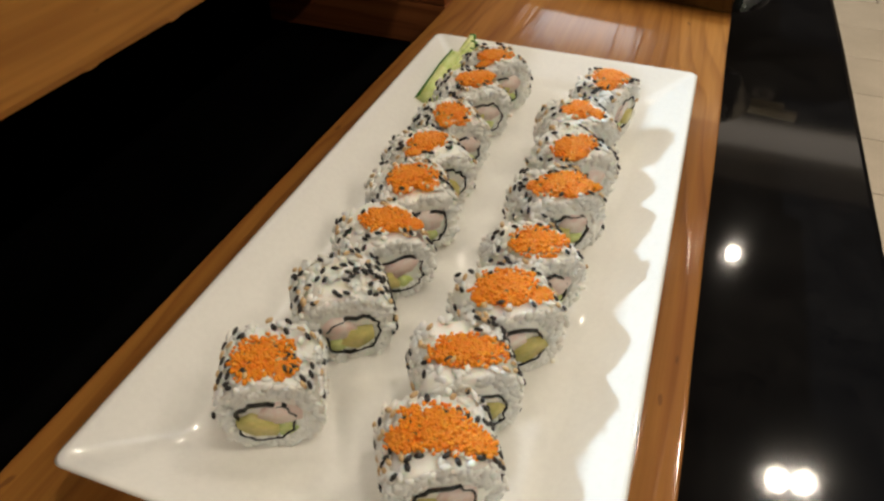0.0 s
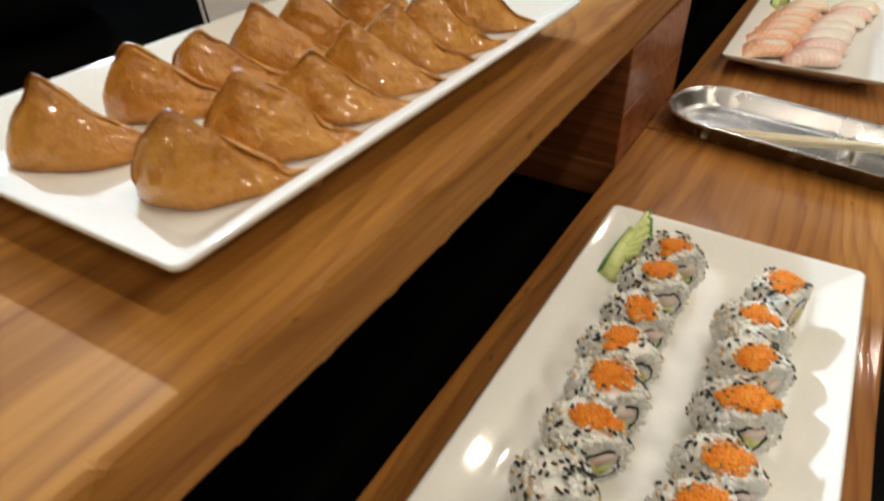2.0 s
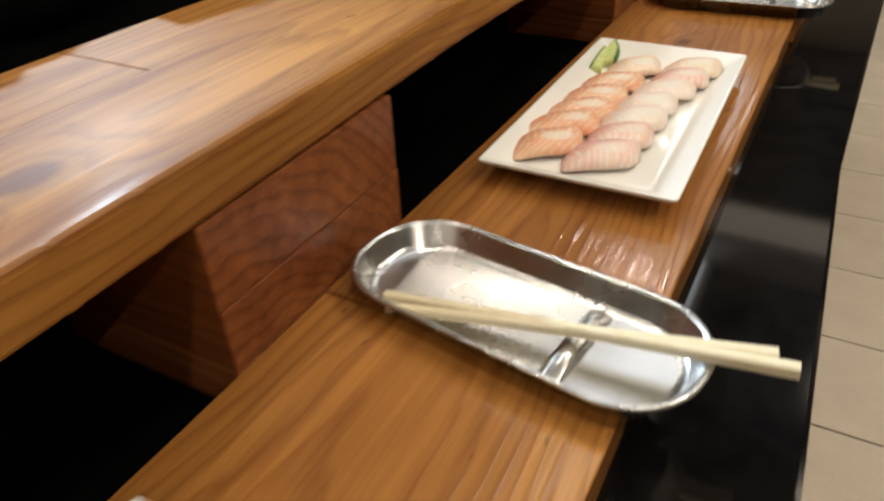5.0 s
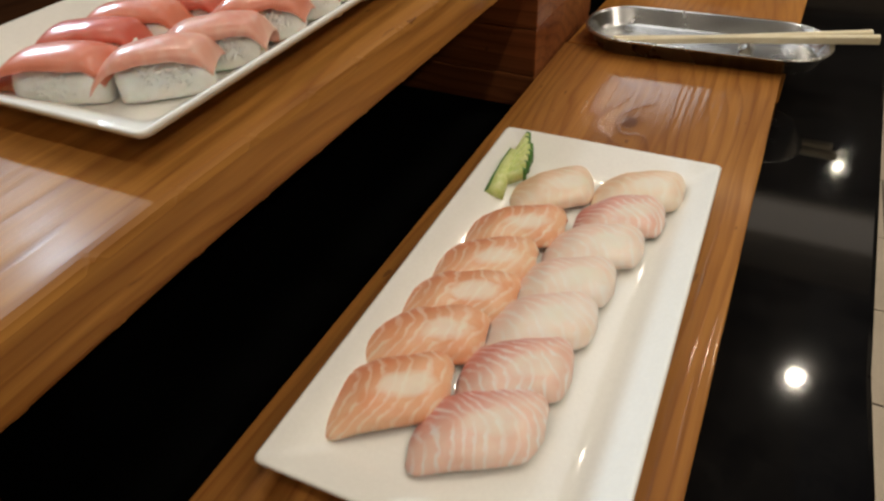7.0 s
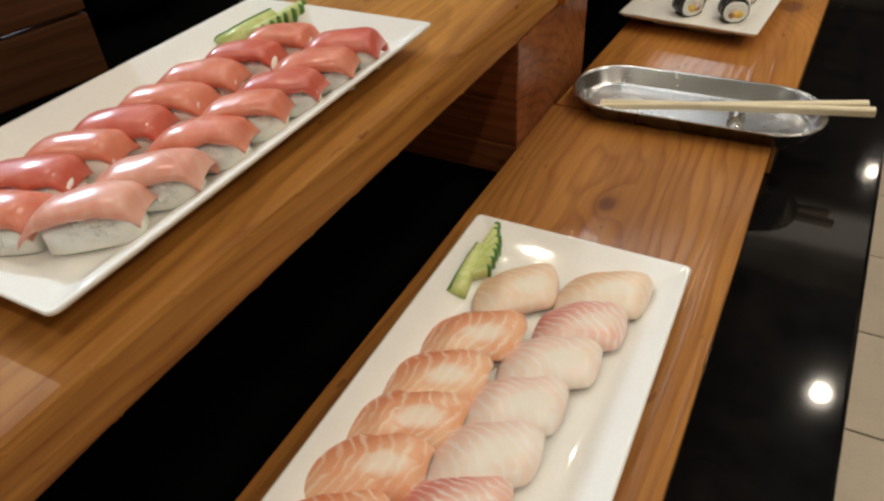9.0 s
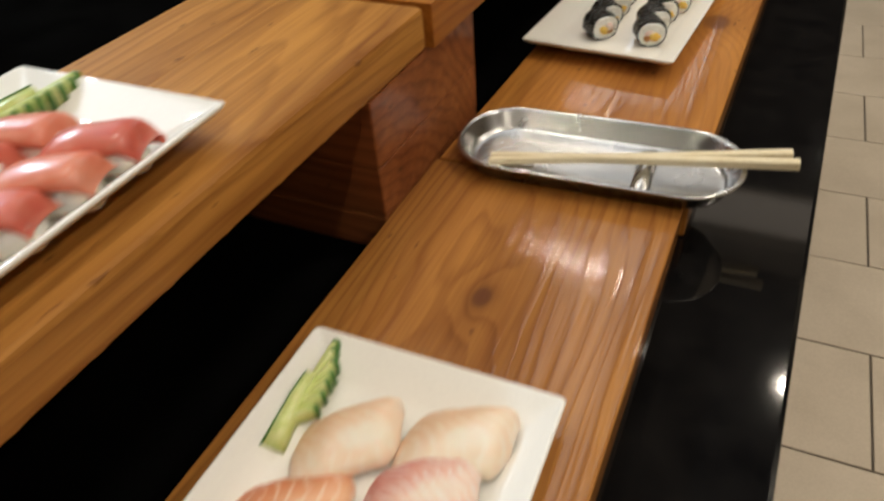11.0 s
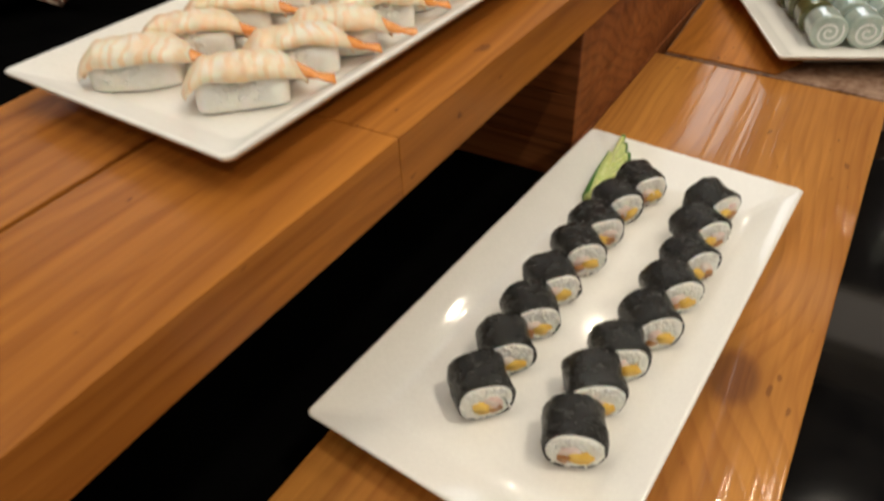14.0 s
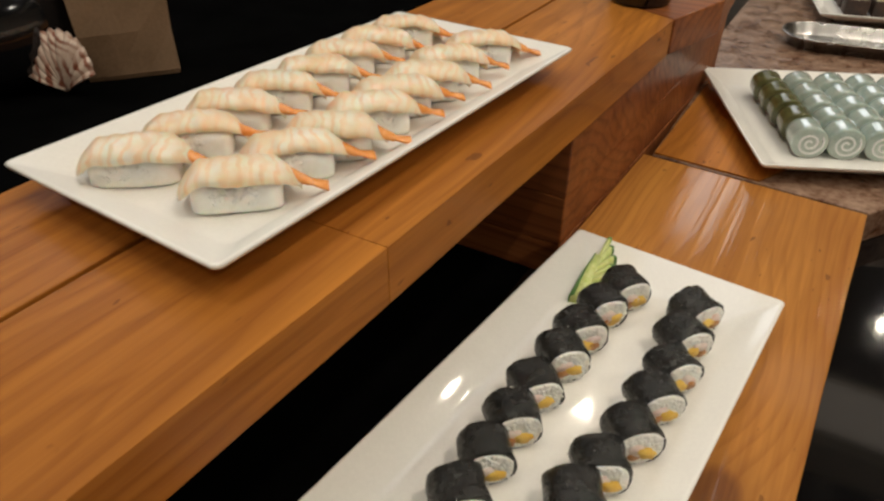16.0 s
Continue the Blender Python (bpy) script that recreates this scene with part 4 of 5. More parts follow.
def cucumber_fan(m, label, count=6):
    """A cucumber wedge scored along one side, its slices bent apart like a comb with dark tips."""
    t = thing("cucumber_garnish", m @ Matrix.Scale(1.18, 4), label, "garnish", "cucumber fans")
    rng = random.Random(count + int(m.translation.y * 1000))
    spine = [(-0.0070, -0.024), (-0.0055, -0.010), (-0.0035, 0.004), (0.0, 0.018)]
    stem, rind = [], []
    for k, (x, y) in enumerate(spine):
        w, h = 0.0062 - 0.0009 * k, 0.0075 + 0.0022 * k
        stem.append([(x + u * w, y, h * z) for u, z in ((-1, 0), (1, 0), (1.05, 0.55), (0.6, 0.95), (-0.5, 1.0), (-1.0, 0.6))])
        rind.append([(x + u * w, y, h * z) for u, z in ((-1.16, 0.0), (-1.02, 0.0), (-1.02, 0.6), (-0.52, 1.01), (-0.62, 1.07), (-1.16, 0.62))])
    part("root", lofted(stem), M_CUKE, t)
    part("rind", lofted(rind), M_CUKE_SKIN, t, "dark green cucumber rind")
    for i in range(count):
        f = i / (count - 1)
        a = radians(62 - 46 * f + rng.uniform(-4, 4))
        l = (0.017 + 0.008 * f) * rng.uniform(0.94, 1.06)
        o = Vector((-0.0045 + 0.005 * f, -0.008 + 0.026 * f, 0.0))
        d, n = Vector((math.sin(a), math.cos(a), 0)), Vector((math.cos(a), -math.sin(a), 0))
        fl, sk = [], []
        for u in np.linspace(0, 1, 8):
            h = (0.0085 + 0.004 * f) * (0.8 + 0.2 * u) * (1.0 if u < 0.9 else 0.82)
            w = 0.0014 + 0.0003 * math.sin(3 * u)
            c = o + d * (l * u) + Vector((0, 0, 0.0008 + 0.0028 * u))
            ring = [c + n * (x * w) + Vector((0, 0, z * h)) for x, z in ((-1, 0), (1, 0), (1.1, 0.5), (0.7, 0.97), (-0.7, 0.97), (-1.1, 0.5))]
            fl.append(ring)
            if u > 0.8:
                mid = sum(ring, Vector()) / 6
                sk.append([mid + (p - mid) * 1.12 + d * 0.0004 for p in ring])
        part("slice", lofted(fl), M_CUKE, t)
        part("skin", lofted(sk), M_CUKE_SKIN, t, "dark green cucumber skin")
    return t


# ---- food on the plates ----
WELL = 0.0078
ROLL_LEFT = [(0.095, 1.022), (0.092, 0.986), (0.093, 0.947), (0.093, 0.914), (0.097, 0.882), (0.097, 0.849), (0.096, 0.812), (0.090, 0.770)]
ROLL_RIGHT = [(0.160, 1.012), (0.153, 0.973), (0.157, 0.939), (0.157, 0.902), (0.157, 0.860), (0.155, 0.829), (0.149, 0.796), (0.152, 0.762)]
for k, (x, y) in enumerate(ROLL_LEFT):
    uramaki(pose(x - 0.001, y - 0.003, PLANK_Z + WELL, 0, 0, (40, 38, 42, 44, 36, 40, 34, 26)[k]), 100 + k, (0.9, 1.0, 0.75, 0.85, 0.95, 0.95, 0.0, 0.9)[k], (70, 60, 45, 45, 30, 40, 95, 60)[k],
            "rice roll thick with black sesame and no roe" if k == 6 else "inside-out rice roll with sesame and orange roe on a white plate")
for k, (x, y) in enumerate(ROLL_RIGHT):
    uramaki(pose(x + 0.001, y - 0.003, PLANK_Z + WELL, 0, 0, (72, 34, 44, 38, 40, 36, 32, 30)[k]), 140 + k, (0.95, 0.6, 1.0, 1.15, 1.0, 1.1, 1.1, 1.15)[k], (50, 30, 60, 75, 45, 35, 60, 85)[k],
            "inside-out rice roll with sesame and orange roe on a white plate")
MAKI_LEFT = [(0.113, 2.599), (0.105, 2.568), (0.101, 2.533), (0.100, 2.502), (0.095, 2.466), (0.095, 2.433), (0.093, 2.401), (0.094, 2.366)]
MAKI_RIGHT = [(0.161, 2.593), (0.161, 2.558), (0.163, 2.524), (0.160, 2.491), (0.157, 2.455), (0.148, 2.422), (0.144, 2.392), (0.146, 2.357)]
MAKI = "thick rice roll wrapped in dark seaweed with yellow omelette"
for k, (x, y) in enumerate(MAKI_LEFT):
    seaweed_roll(pose(x - 0.002, y - 0.004, PLANK_Z + WELL, 0, 0, (50, 48, 46, 44, 44, 40, 38, 42)[k]), 200 + k, MAKI)
for k, (x, y) in enumerate(MAKI_RIGHT):
    seaweed_roll(pose(x + 0.004, y + 0.001, PLANK_Z + WELL, 0, 0, (56, 50, 48, 44, 40, 32, 28, 22)[k]), 230 + k, MAKI)
POUCH_BACK = [(-0.129, 0.772), (-0.135, 0.825), (-0.133, 0.864), (-0.131, 0.904), (-0.131, 0.946), (-0.126, 0.998)]
POUCH_FRONT = [(-0.058, 0.781), (-0.062, 0.822), (-0.061, 0.865), (-0.063, 0.904), (-0.063, 0.937), (-0.062, 0.972), (-0.065, 1.022)]
for k, (x, y) in enumerate(POUCH_BACK):
    inari(pose(x + 0.003, y + 0.001, SLAB_Z + WELL, 0, 0, (42, 41, 38, 36, 38, 34)[k]), 300 + k, "glazed brown tofu pouch folded to a peak", 0.77)
for k, (x, y) in enumerate(POUCH_FRONT):
    inari(pose(x + 0.003, y + 0.001, SLAB_Z + WELL, 0, 0, (40, 38, 36, 36, 38, 36, 34)[k]), 330 + k, "glazed brown tofu pouch folded to a peak", (0.80, 0.79, 0.78, 0.77, 0.80, 0.77, 0.78)[k])
FISH_LEFT = [(0.078, 1.534), (0.080, 1.580), (0.083, 1.618), (0.084, 1.655), (0.090, 1.698), (0.100, 1.755)]
FISH_RIGHT = [(0.131, 1.530), (0.137, 1.574), (0.136, 1.616), (0.140, 1.655), (0.146, 1.697), (0.155, 1.738), (0.160, 1.776)]
for k, (x, y) in enumerate(FISH_LEFT):
    nigiri(pose(x, y, PLANK_Z + 0.001 + WELL, 0, 0, (36, 30, 26, 30, 28, 40)[k]), 400 + k, M_FISH[(1, 1, 1, 1, 1, 0)[k]], "nigiri topped with a pale orange fish slice", "pale fish nigiri", True, (0, 1, 0.3, 0, 0, 0)[k])
for k, (x, y) in enumerate(FISH_RIGHT):
    nigiri(pose(x, y, PLANK_Z + 0.001 + WELL, 0, 0, (30, 34, 36, 30, 32, 34, 24)[k]), 430 + k, M_FISH[(3, 3, 2, 2, 2, 3, 0)[k]], "nigiri topped with a translucent white fish slice", "pale fish nigiri", True)
TUNA_BACK = [(-0.101, 1.538), (-0.113, 1.570), (-0.112, 1.600), (-0.111, 1.632), (-0.110, 1.667), (-0.111, 1.703), (-0.106, 1.739), (-0.101, 1.775)]
TUNA_FRONT = [(-0.058, 1.562), (-0.053, 1.600), (-0.054, 1.640), (-0.052, 1.676), (-0.051, 1.710), (-0.049, 1.746), (-0.050, 1.782)]
for k, (x, y) in enumerate(TUNA_BACK):
    nigiri(pose(x, y, SLAB_Z + WELL, 0, 0, (26, 32, 30, 34, 30, 32, 28, 30)[k]), 500 + k, M_TUNA[(0, 1, 0, 1, 0, 0, 1, 0)[k]], "nigiri topped with a rosy red tuna slice", "tuna nigiri")
for k, (x, y) in enumerate(TUNA_FRONT):
    nigiri(pose(x, y, SLAB_Z + WELL, 0, 0, (40, 40, 36, 38, 34, 36, 34)[k]), 530 + k, M_TUNA[(2, 2, 0, 0, 1, 0, 1)[k]], "nigiri topped with a rosy red tuna slice", "tuna nigiri")
SHRIMP_FRONT = [(-0.060, 2.379), (-0.057, 2.420), (-0.053, 2.453), (-0.052, 2.494), (-0.055, 2.527), (-0.053, 2.562), (-0.056, 2.600), (-0.051, 2.646)]
for k, (x, y) in enumerate(SHRIMP_FRONT):
    shrimp_nigiri(pose(x, y, SLAB_Z + WELL, 0, 0, 41 + 5 * math.sin(k * 2.3)), 630 + k, "nigiri topped with a cooked orange and white shrimp")
    shrimp_nigiri(pose(-0.130 + 0.003 * math.sin(k * 2.1), 2.369 + 0.0400 * k, SLAB_Z + WELL, 0, 0, 38 + 5 * math.sin(k * 1.7)), 600 + k, "nigiri topped with a cooked orange and white shrimp")
FAN = "pale green cucumber fan with dark skin in the plate corner"
cucumber_fan(pose(0.062, 1.026, PLANK_Z + WELL, 0, 0, 8), FAN)
cucumber_fan(pose(0.057, 1.762, PLANK_Z + 0.001 + WELL, 0, 0, 12), FAN, 7)
cucumber_fan(pose(0.083, 2.604, PLANK_Z + WELL, 0, 0, 14), FAN, 5)
cucumber_fan(pose(-0.152, 1.045, SLAB_Z + WELL, 0, 0, 14), FAN)
cucumber_fan(pose(-0.150, 1.802, SLAB_Z + WELL, 0, 0, -10), FAN, 7)

# ---- the corner beyond the boards ----
M_FILM = mottled("brown wood under cling film", (0.10, 0.04, 0.018), (0.36, 0.24, 0.17), 0.14, 34, 0.9, 0.004, fine=140)
M_JELLY = mottled("pale green jelly", (0.34, 0.43, 0.38), (0.50, 0.57, 0.52), 0.08, 60, 0.05, 0.0005, coat=1.0, sss=0.3)
M_JELLY_D = mottled("olive green jelly", (0.07, 0.075, 0.025), (0.13, 0.13, 0.05), 0.18, 60, 0.1, 0.0005, coat=0.4, sss=0.3)
M_CREAM = mottled("white cream filling", (0.74, 0.76, 0.74), (0.84, 0.85, 0.83), 0.5, 90, 0.2, 0.0005)
M_CAKE = mottled("dark chocolate cake", (0.018, 0.008, 0.005), (0.05, 0.022, 0.012), 0.6, 120, 0.7, 0.002)
M_NUT = mottled("chopped nuts", (0.42, 0.36, 0.20), (0.66, 0.58, 0.40), 0.6, 200, 0.3, 0.001)
M_PAPER = mottled("white paper", (0.85, 0.845, 0.84), (0.89, 0.885, 0.88), 0.6, 30, 0.1, 0.0004)
M_KRAFT = mottled("brown kraft paper", (0.20, 0.125, 0.07), (0.27, 0.175, 0.105), 0.65, 25, 0.2, 0.0008)
M_INK = mottled("dark ink", (0.015, 0.015, 0.018), (0.03, 0.03, 0.035), 0.5, 50, 0)
M_BLUE = mottled("dark blue print", (0.012, 0.03, 0.12), (0.02, 0.05, 0.18), 0.5, 50, 0)
M_PEG = mottled("reddish beech wood", (0.38, 0.16, 0.09), (0.50, 0.24, 0.14), 0.35, 40, 0.2, 0.0006, coat=0.3)
M_GLOSS = mottled("black glossy enamel", (0.05, 0.052, 0.06), (0.08, 0.082, 0.09), 0.10, 20, 0.02, 0.0004, metal=0.9, rvar=0.03)
M_CRATE = wood("dark crate wood", (0.11, 0.045, 0.018), (0.045, 0.016, 0.007), gloss=0.40, coat=0.1, along="y")
M_SHELL = striped("brown and white shell", (0.55, 0.42, 0.34), (0.66, 0.55, 0.46), (0.24, 0.08, 0.045), 120, thin=0.6, sss=0.0)

plank("end_board", [(0.052, 2.882), (0.274, 2.867), (0.318, 2.93), (0.39, 3.02), (0.39, 3.80), (0.02, 3.80), (0.02, 3.20), (0.048, 3.19)], 0.8835, PLANK_Z - 0.001, M_FILM, "brown wooden corner board wrapped in crinkled film", (0.25, 3.1), 0.002)
plank("corner_board", [(0.054, 2.884), (0.168, 2.8765), (0.196, 2.935), (0.125, 3.10), (0.056, 3.17)], PLANK_Z - 0.0008, PLANK_Z + 0.0015, M_SLAB_C, "thin orange wooden board beside the corner block", (0.07, 2.95), 0.0006)
plank("side_board", [(0.336, 2.80), (0.392, 2.84), (0.395, 2.99), (0.336, 2.94)], 0.8835, 0.905, M_PLANK_A, "orange wooden board at the end of the black ledge", (0.4, 2.9), 0.002)
plank("upper_shelf_board", [(-0.2, 2.953), (-0.085, 2.953), (0.047, 2.888), (0.075, 2.99), (0.06, 3.19), (-0.2, 3.19)], 1.0300, SLAB_Z, M_RISER, "dark orange board at the corner of the raised shelf", (0, 3.0), 0.003)


def napkin():
    bm = bmesh.new()
    rows = []
    for i, u in enumerate(np.linspace(0, 1, 9)):
        w = 0.004 + 0.030 * u
        rows.append([bm.verts.new((v * w + 0.004 * math.sin(5 * u), 0.13 * u, 0.006 + 0.010 * (1 - abs(v)) * (0.4 + u) + 0.002 * math.sin(9 * u + 4 * v))) for v in np.linspace(-1, 1, 9)])
    for a, b in zip(rows, rows[1:]):
        for j in range(8):
            bm.faces.new((a[j], a[j + 1], b[j + 1], b[j]))
    ob = part("paper_napkin", bm, M_PAPER, None, "", True, pose(0.362, 2.835, 0.9015, 0, 0, -14))
    ob.modifiers.new("thick", "SOLIDIFY").thickness = 0.0012
    return tagged(ob, "folded white paper napkin lying on the side board", "napkin")


napkin()


def jelly_roll(m, mat, label):
    """A swirled jelly roll standing on its edge, with a cream spiral on the cut face."""
    t = thing("jelly_roll", m, label, "jelly roll", "green jelly rolls")
    rng = random.Random(5)
    part("jelly", drum(0.0185, 0.0175, 0.016, 0.95, rng, 0.03, n=24), mat, t)
    for y in (-0.0163, 0.0163):
        rings = []
        for a in np.linspace(0.6, 4.2 * math.pi, 34):
            r = 0.0012 + 0.0128 * (a / (4.2 * math.pi))
            c = Vector((r * math.cos(a), y, 0.0175 + r * math.sin(a)))
            o = Vector((math.cos(a), 0, math.sin(a)))
            rings.append([c + o * (0.0011 * p) + Vector((0, q * 0.0007, 0)) for p, q in ((-1, -1), (1, -1), (1, 1), (-1, 1))])
        part("cream_swirl", lofted(rings), M_CREAM, t, "white cream spiral")
    return t


ca, sa = math.cos(radians(25)), math.sin(radians(25))
first = {}
for row in range(5):
    for col in range(5):
        u, w = -0.080 + 0.0385 * col, -0.080 + 0.0372 * row
        olive = col == 0 and row > 0
        m = pose(0.236 + u * ca - w * sa, 3.063 + u * sa + w * ca, 0.9205 + WELL, 0, 0, 25 - 6)
        if olive in first:
            copy_thing(first[olive], m)
        else:
            first[olive] = jelly_roll(m, M_JELLY_D if olive else M_JELLY, "dark olive green jelly roll on a white plate" if olive else "pale green swirled jelly roll on a white plate")

tray(pose(0.235, 3.415, 0.9195, 0, 0, 8), "worn oblong stainless steel tray at the counter corner")
plate(pose(0.30, 3.66, 0.9195, 0, 0, 14), 0.36, 0.22, "white ceramic plate holding squares of dark cake")


def cake_square(m):
    t = thing("cake_square", m, "dark chocolate cake square scattered with chopped nuts", "cake", "cake squares")
    rng = random.Random(int(m.translation.x * 1000))
    part("cake", worn(block(-0.019, 0.019, -0.019, 0.019, 0, 0.026, 0.003, 2), 0.001, 120), M_CAKE, t)
    bm = bmesh.new()
    for _ in range(60):
        a = rng.uniform(0, math.pi)
        grain(bm, (rng.uniform(-0.017, 0.017), rng.uniform(-0.017, 0.017), 0.0268), (math.cos(a), math.sin(a), 0.2), (0, 0, 1), rng.uniform(0.002, 0.004), 0.0017)
    tagged(part("chopped_nuts", bm, M_NUT, t), kind="stuff")


for i in range(5):
    for j in range(3):
        cake_square(pose(0.20 + 0.043 * i - 0.011 * j, 3.602 + 0.011 * i + 0.043 * j, 0.9195 + WELL, 0, 0, 14))


# ---- behind the raised shelf ----
def sign_card():
    t = thing("menu_sign", pose(-0.262, 1.091, 1.0505, 0, -9, 0), "white menu card with a dark border and blue flower mark", "sign")
    part("card", block(-0.001, 0.001, -0.118, 0.118, 0.002, 0.20, 0.0004, 1), M_PAPER, t, smooth=False)
    for y0, y1, z0, z1 in ((-0.116, 0.116, 0.004, 0.0058), (-0.116, -0.1142, 0.006, 0.197), (0.1142, 0.116, 0.006, 0.197), (-0.116, 0.116, 0.1962, 0.198)):
        part("border", block(0.0010, 0.0016, y0, y1, z0, z1, 0), M_INK, t, smooth=False)
    bm = bmesh.new()
    for k in range(5):
        a = radians(90 + 72 * k)
        r = bmesh.ops.create_icosphere(bm, subdivisions=2, radius=1)
        for v in r["verts"]:
            q = Vector((v.co.x * 0.0006, v.co.y * 0.0032, v.co.z * 0.0052))
            y, z = q.y * math.sin(a) + (q.z + 0.0078) * math.cos(a), -q.y * math.cos(a) + (q.z + 0.0078) * math.sin(a)
            v.co = Vector((0.0012 + q.x, 0.006 + y, 0.031 + z))
    part("flower_mark", bm, M_BLUE, t, "dark blue five-petalled mark")
    cu = bpy.data.curves.new("letter", "FONT")
    cu.body, cu.size, cu.extrude, cu.space_character = "JAPA", 0.048, 0.0003, 1.05
    lt = new("letters", cu)
    cu.materials.append(M_INK)
    lt.parent = t
    lt.matrix_basis = Matrix.Translation((0.0014, -0.092, 0.064)) @ Matrix(((0, 0, 1, 0), (1, 0, 0, 0), (0, 1, 0, 0), (0, 0, 0, 1)))
    peg = thing("sign_clip", pose(-0.252, 1.112, 1.0505, 0, 0, 0), "reddish wooden block holding the menu card upright", "card holder")
    rings = [[(x * 0.011 + 0.006, y, 0.018 * z) for x, z in ((-0.9, 0), (0.9, 0), (1, 0.3), (0.75, 0.85), (0.3, 1.0), (-0.3, 1.0), (-0.7, 0.8))] for y in (-0.05, -0.048, 0.048, 0.05)]
    part("wood_block", lofted(rings), M_PEG, peg, smooth=False)


structure("back_ledge", block(-0.52, -0.2265, -1.15, 3.2, 0.931, 1.050, 0.003), M_PANEL, label="narrow black ledge behind the raised shelf", category="ledge")
sign_card()


def pot(x, y, r, h, label):
    """A round-bellied black pot with a domed lid and a knob."""
    t = thing("sauce_pot", pose(x, y, 1.0503), label, "pot", "black sauce pots")
    n = 40

    def ring(rad, z):
        return [(rad * math.cos(a), rad * math.sin(a), z) for a in np.linspace(0, 2 * math.pi, n, endpoint=False)]
    part("body", lofted([ring(r * 0.60, 0.0), ring(r * 0.68, 0.0008), ring(r * 0.85, 0.009), ring(r * 0.95, 0.021), ring(r, 0.040), ring(r * 0.975, 0.062), ring(r * 0.90, 0.086)]), M_GLOSS, t)
    part("lid", lofted([ring(r * 0.895, 0.0865), ring(r * 0.80, 0.106), ring(r * 0.62, 0.126), ring(r * 0.38, 0.142), ring(r * 0.10, h)]), M_GLOSS, t)
    part("knob", lofted([ring(r * 0.10, h + 0.0005), ring(r * 0.16, h + 0.012), ring(r * 0.15, h + 0.022), ring(r * 0.05, h + 0.026)]), M_PANEL, t)
    return t


for px, py in ((-0.425, 0.905), (-0.385, 1.343), (-0.405, 1.865), (-0.440, 2.455)):
    pot(px, py, 0.09, 0.152, "black glossy round sauce pot on the ledge behind the shelf")


def crate():
    t = thing("wooden_crate", pose(-0.412, 1.628, 1.0505, 0, 0, -13), "dark brown wooden crate on the black ledge", "crate")
    for k, (z0, z1) in enumerate(((0.0, 0.05), (0.053, 0.103), (0.106, 0.156))):
        part("side_slat", block(0.098, 0.11, -0.15, 0.15, z0, z1, 0.002), M_CRATE, t, smooth=False)
        part("side_slat", block(-0.11, -0.098, -0.15, 0.15, z0, z1, 0.002), M_CRATE, t, smooth=False)
        part("end_slat", block(-0.0975, 0.0975, 0.138, 0.15, z0, z1, 0.002), M_CRATE, t, smooth=False)
        part("end_slat", block(-0.0975, 0.0975, -0.15, -0.138, z0, z1, 0.002), M_CRATE, t, smooth=False)
    part("bottom", block(-0.0975, 0.0975, -0.1375, 0.1375, 0.002, 0.012, 0.001), M_CRATE, t, smooth=False)


crate()


def paper_bag():
    t = thing("paper_bag", pose(-0.345, 2.535, 1.0505, 0, 0, -35), "creased brown kraft paper bag with a folded top", "paper bag")
    rings = []
    for z, k in ((0, 0.97), (0.004, 1.0), (0.04, 0.98), (0.07, 1.02), (0.11, 0.97), (0.14, 0.9)):
        rings.append([(x * 0.026 * k + 0.003 * math.sin(z * 60 + y), y * 0.038 * k, z) for x, y in ((-1, -1), (0, -1.03), (1, -1), (1.04, -0.3), (1.0, 0.3), (1, 1), (0, 0.97), (-1, 1), (-0.95, 0))])
    part("bag", lofted(rings), M_KRAFT, t, smooth=False)
    part("folded_top", block(-0.022, 0.024, -0.039, 0.039, 0.1395, 0.150, 0.003), M_KRAFT, t, smooth=False)
    turn = Vector((0.45, -0.82, 0.30)).to_track_quat("Z", "Y").to_matrix().to_4x4()
    s = thing("scallop_shell", Matrix.Translation((-0.343, 2.472, 1.0745)) @ turn, "ribbed brown and white scallop shell leaning on a paper bag", "shell")
    bm = bmesh.new()
    c = bm.verts.new((0, -0.034, 0.0))
    rows = []
    for i, r in enumerate(np.linspace(0.12, 1, 7)):
        row = []
        for k in range(45):
            a = radians(-78 + 156 * k / 44)
            rib = 1 + 0.035 * math.cos(k * math.pi / 2) * r
            row.append(bm.verts.new((0.042 * r * rib * math.sin(a), -0.034 + 0.072 * r * rib * math.cos(a) ** 0.8, 0.016 * math.sin(math.pi * min(1, r * 0.75)) + 0.0016 * r * math.cos(k * math.pi / 2))))
        rows.append(row)
    for k in range(44):
        bm.faces.new((c, rows[0][k], rows[0][k + 1]))
        for a, b in zip(rows, rows[1:]):
            bm.faces.new((a[k], b[k], b[k + 1], a[k + 1]))
    bmesh.ops.scale(bm, vec=(0.68, 0.68, 0.68), verts=bm.verts[:])
    v = part("valve", bm, M_SHELL, s)
    v.modifiers.new("thick", "SOLIDIFY").thickness = 0.0016


paper_bag()


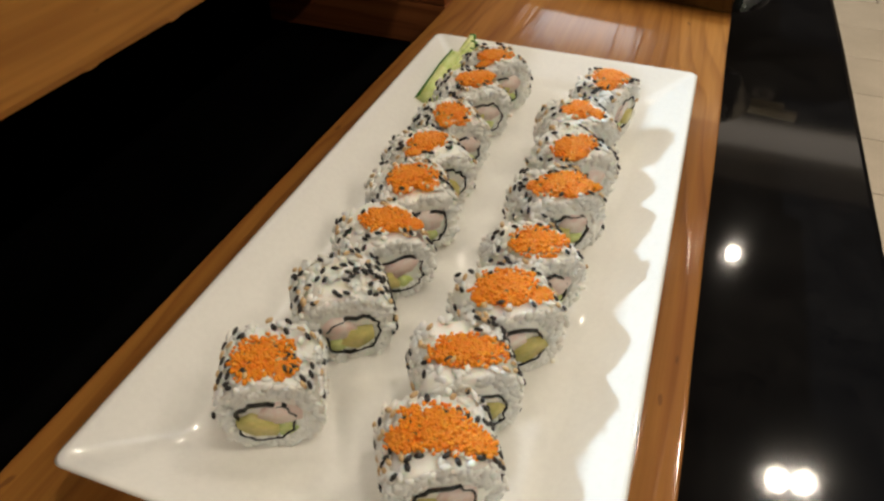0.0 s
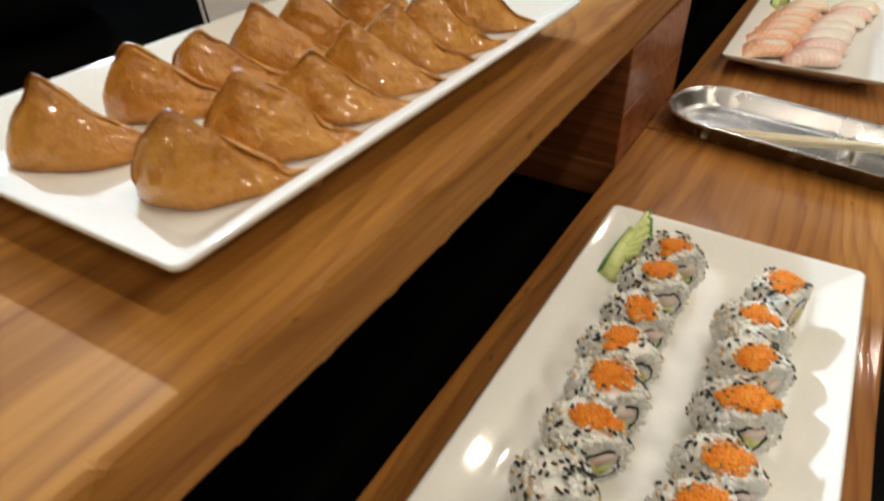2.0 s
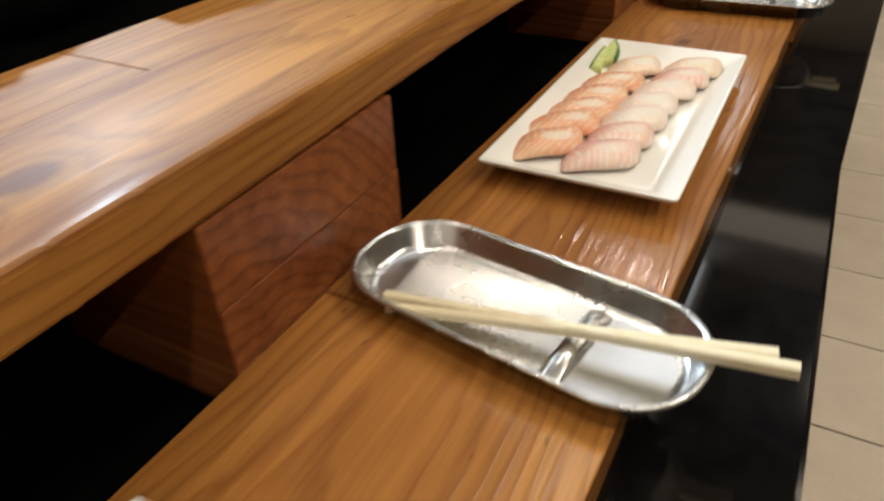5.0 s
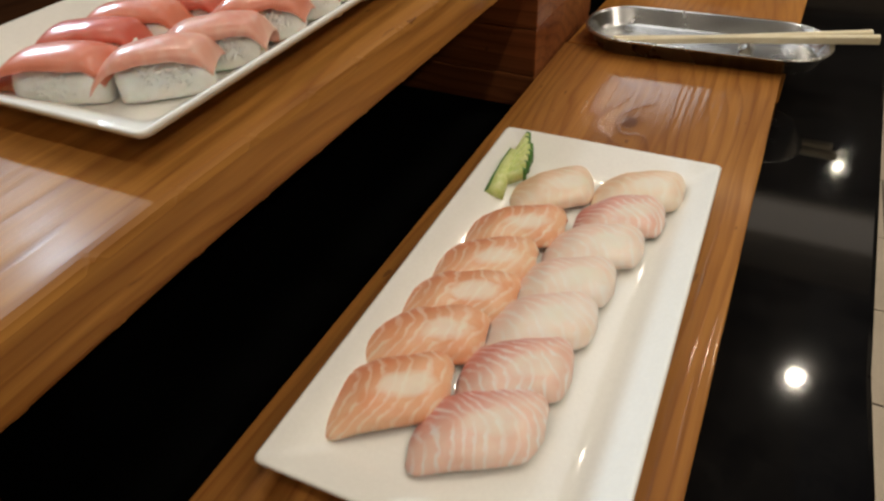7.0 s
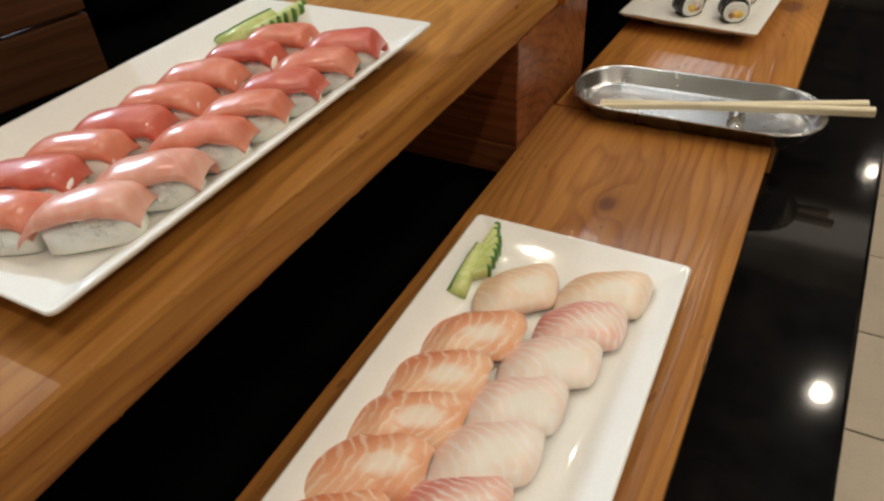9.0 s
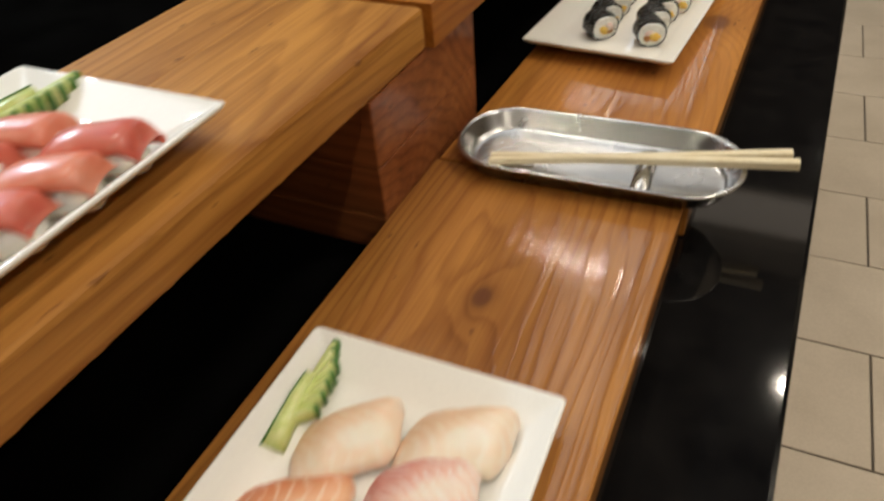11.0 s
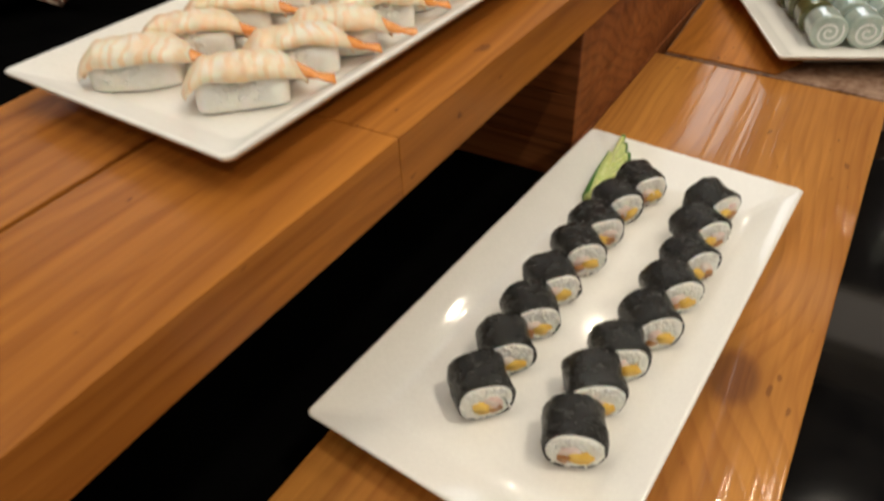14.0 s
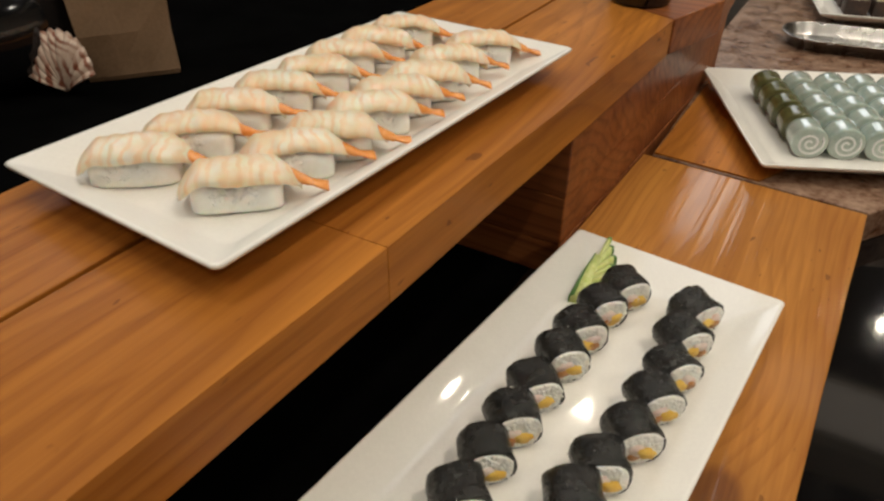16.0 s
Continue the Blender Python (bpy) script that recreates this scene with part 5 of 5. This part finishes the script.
def bottle(x, y, z, r, h, label):
    t = thing("sauce_bottle", pose(x, y, z), label, "bottle")
    prof = ((r * 0.92, 0), (r, 0.003), (r, h * 0.55), (r * 0.93, h * 0.64), (r * 0.5, h * 0.76), (r * 0.36, h * 0.82), (r * 0.36, h * 0.9))
    part("glass", lofted([[(q * math.cos(a), q * math.sin(a), zz) for a in np.linspace(0, 2 * math.pi, 28, endpoint=False)] for q, zz in prof]), M_GLOSS, t)
    part("cap", lofted([[(q * math.cos(a), q * math.sin(a), zz) for a in np.linspace(0, 2 * math.pi, 20, endpoint=False)] for q, zz in ((r * 0.40, h * 0.902), (r * 0.40, h), (r * 0.34, h * 1.01))]), M_PANEL, t)


bottle(-0.57, 2.72, 0.931, 0.036, 0.24, "black glossy sauce bottle beside the paper bag")
bottle(-0.62, 2.86, 0.931, 0.036, 0.24, "black glossy sauce bottle on the work surface")
bottle(-0.004, 2.935, SLAB_Z, 0.032, 0.16, "small black sauce bottle at the end of the raised shelf")

# ---- floor tiles ----
TL, TW, GAP = 0.65, 0.325, 0.005
tile_me = None
floor_ob = bpy.data.objects["floor"]
rest = bmesh.new()
for r in range(-21, 22):
    y0 = 2.58 + TW * r
    shift = 0.0 if r % 2 == 0 else TL / 2
    for c in range(-9, 8):
        x0 = 0.66 + shift + TL * c
        if -0.4 < x0 < 1.4 and 0.3 < y0 < 8.0:
            if tile_me is None:
                bm = block(-TL / 2 + GAP / 2, TL / 2 - GAP / 2, -TW / 2 + GAP / 2, TW / 2 - GAP / 2, -0.006, 0.0, 0.0015, 1)
                ob = part("tile", bm, M_TILE, floor_ob, "", False, pose(x0 + TL / 2, y0 + TW / 2, 0))
                tile_me = ob.data
            else:
                ob = new("tile", tile_me)
                ob.parent = floor_ob
                ob.matrix_basis = pose(x0 + TL / 2, y0 + TW / 2, random.uniform(-0.0006, 0.0))
            continue
        a, b = max(x0 + GAP / 2, -3.998), min(x0 + TL - GAP / 2, 4.498)
        d, e = max(y0 + GAP / 2, -3.998), min(y0 + TW - GAP / 2, 9.498)
        if b - a > 0.02 and e - d > 0.02:
            block(a, b, d, e, -0.006, 0.0, 0, bm=rest)
far_tiles = part("far_tiles", rest, M_TILE, floor_ob, "", False)
far_tiles["kind"] = "stuff"
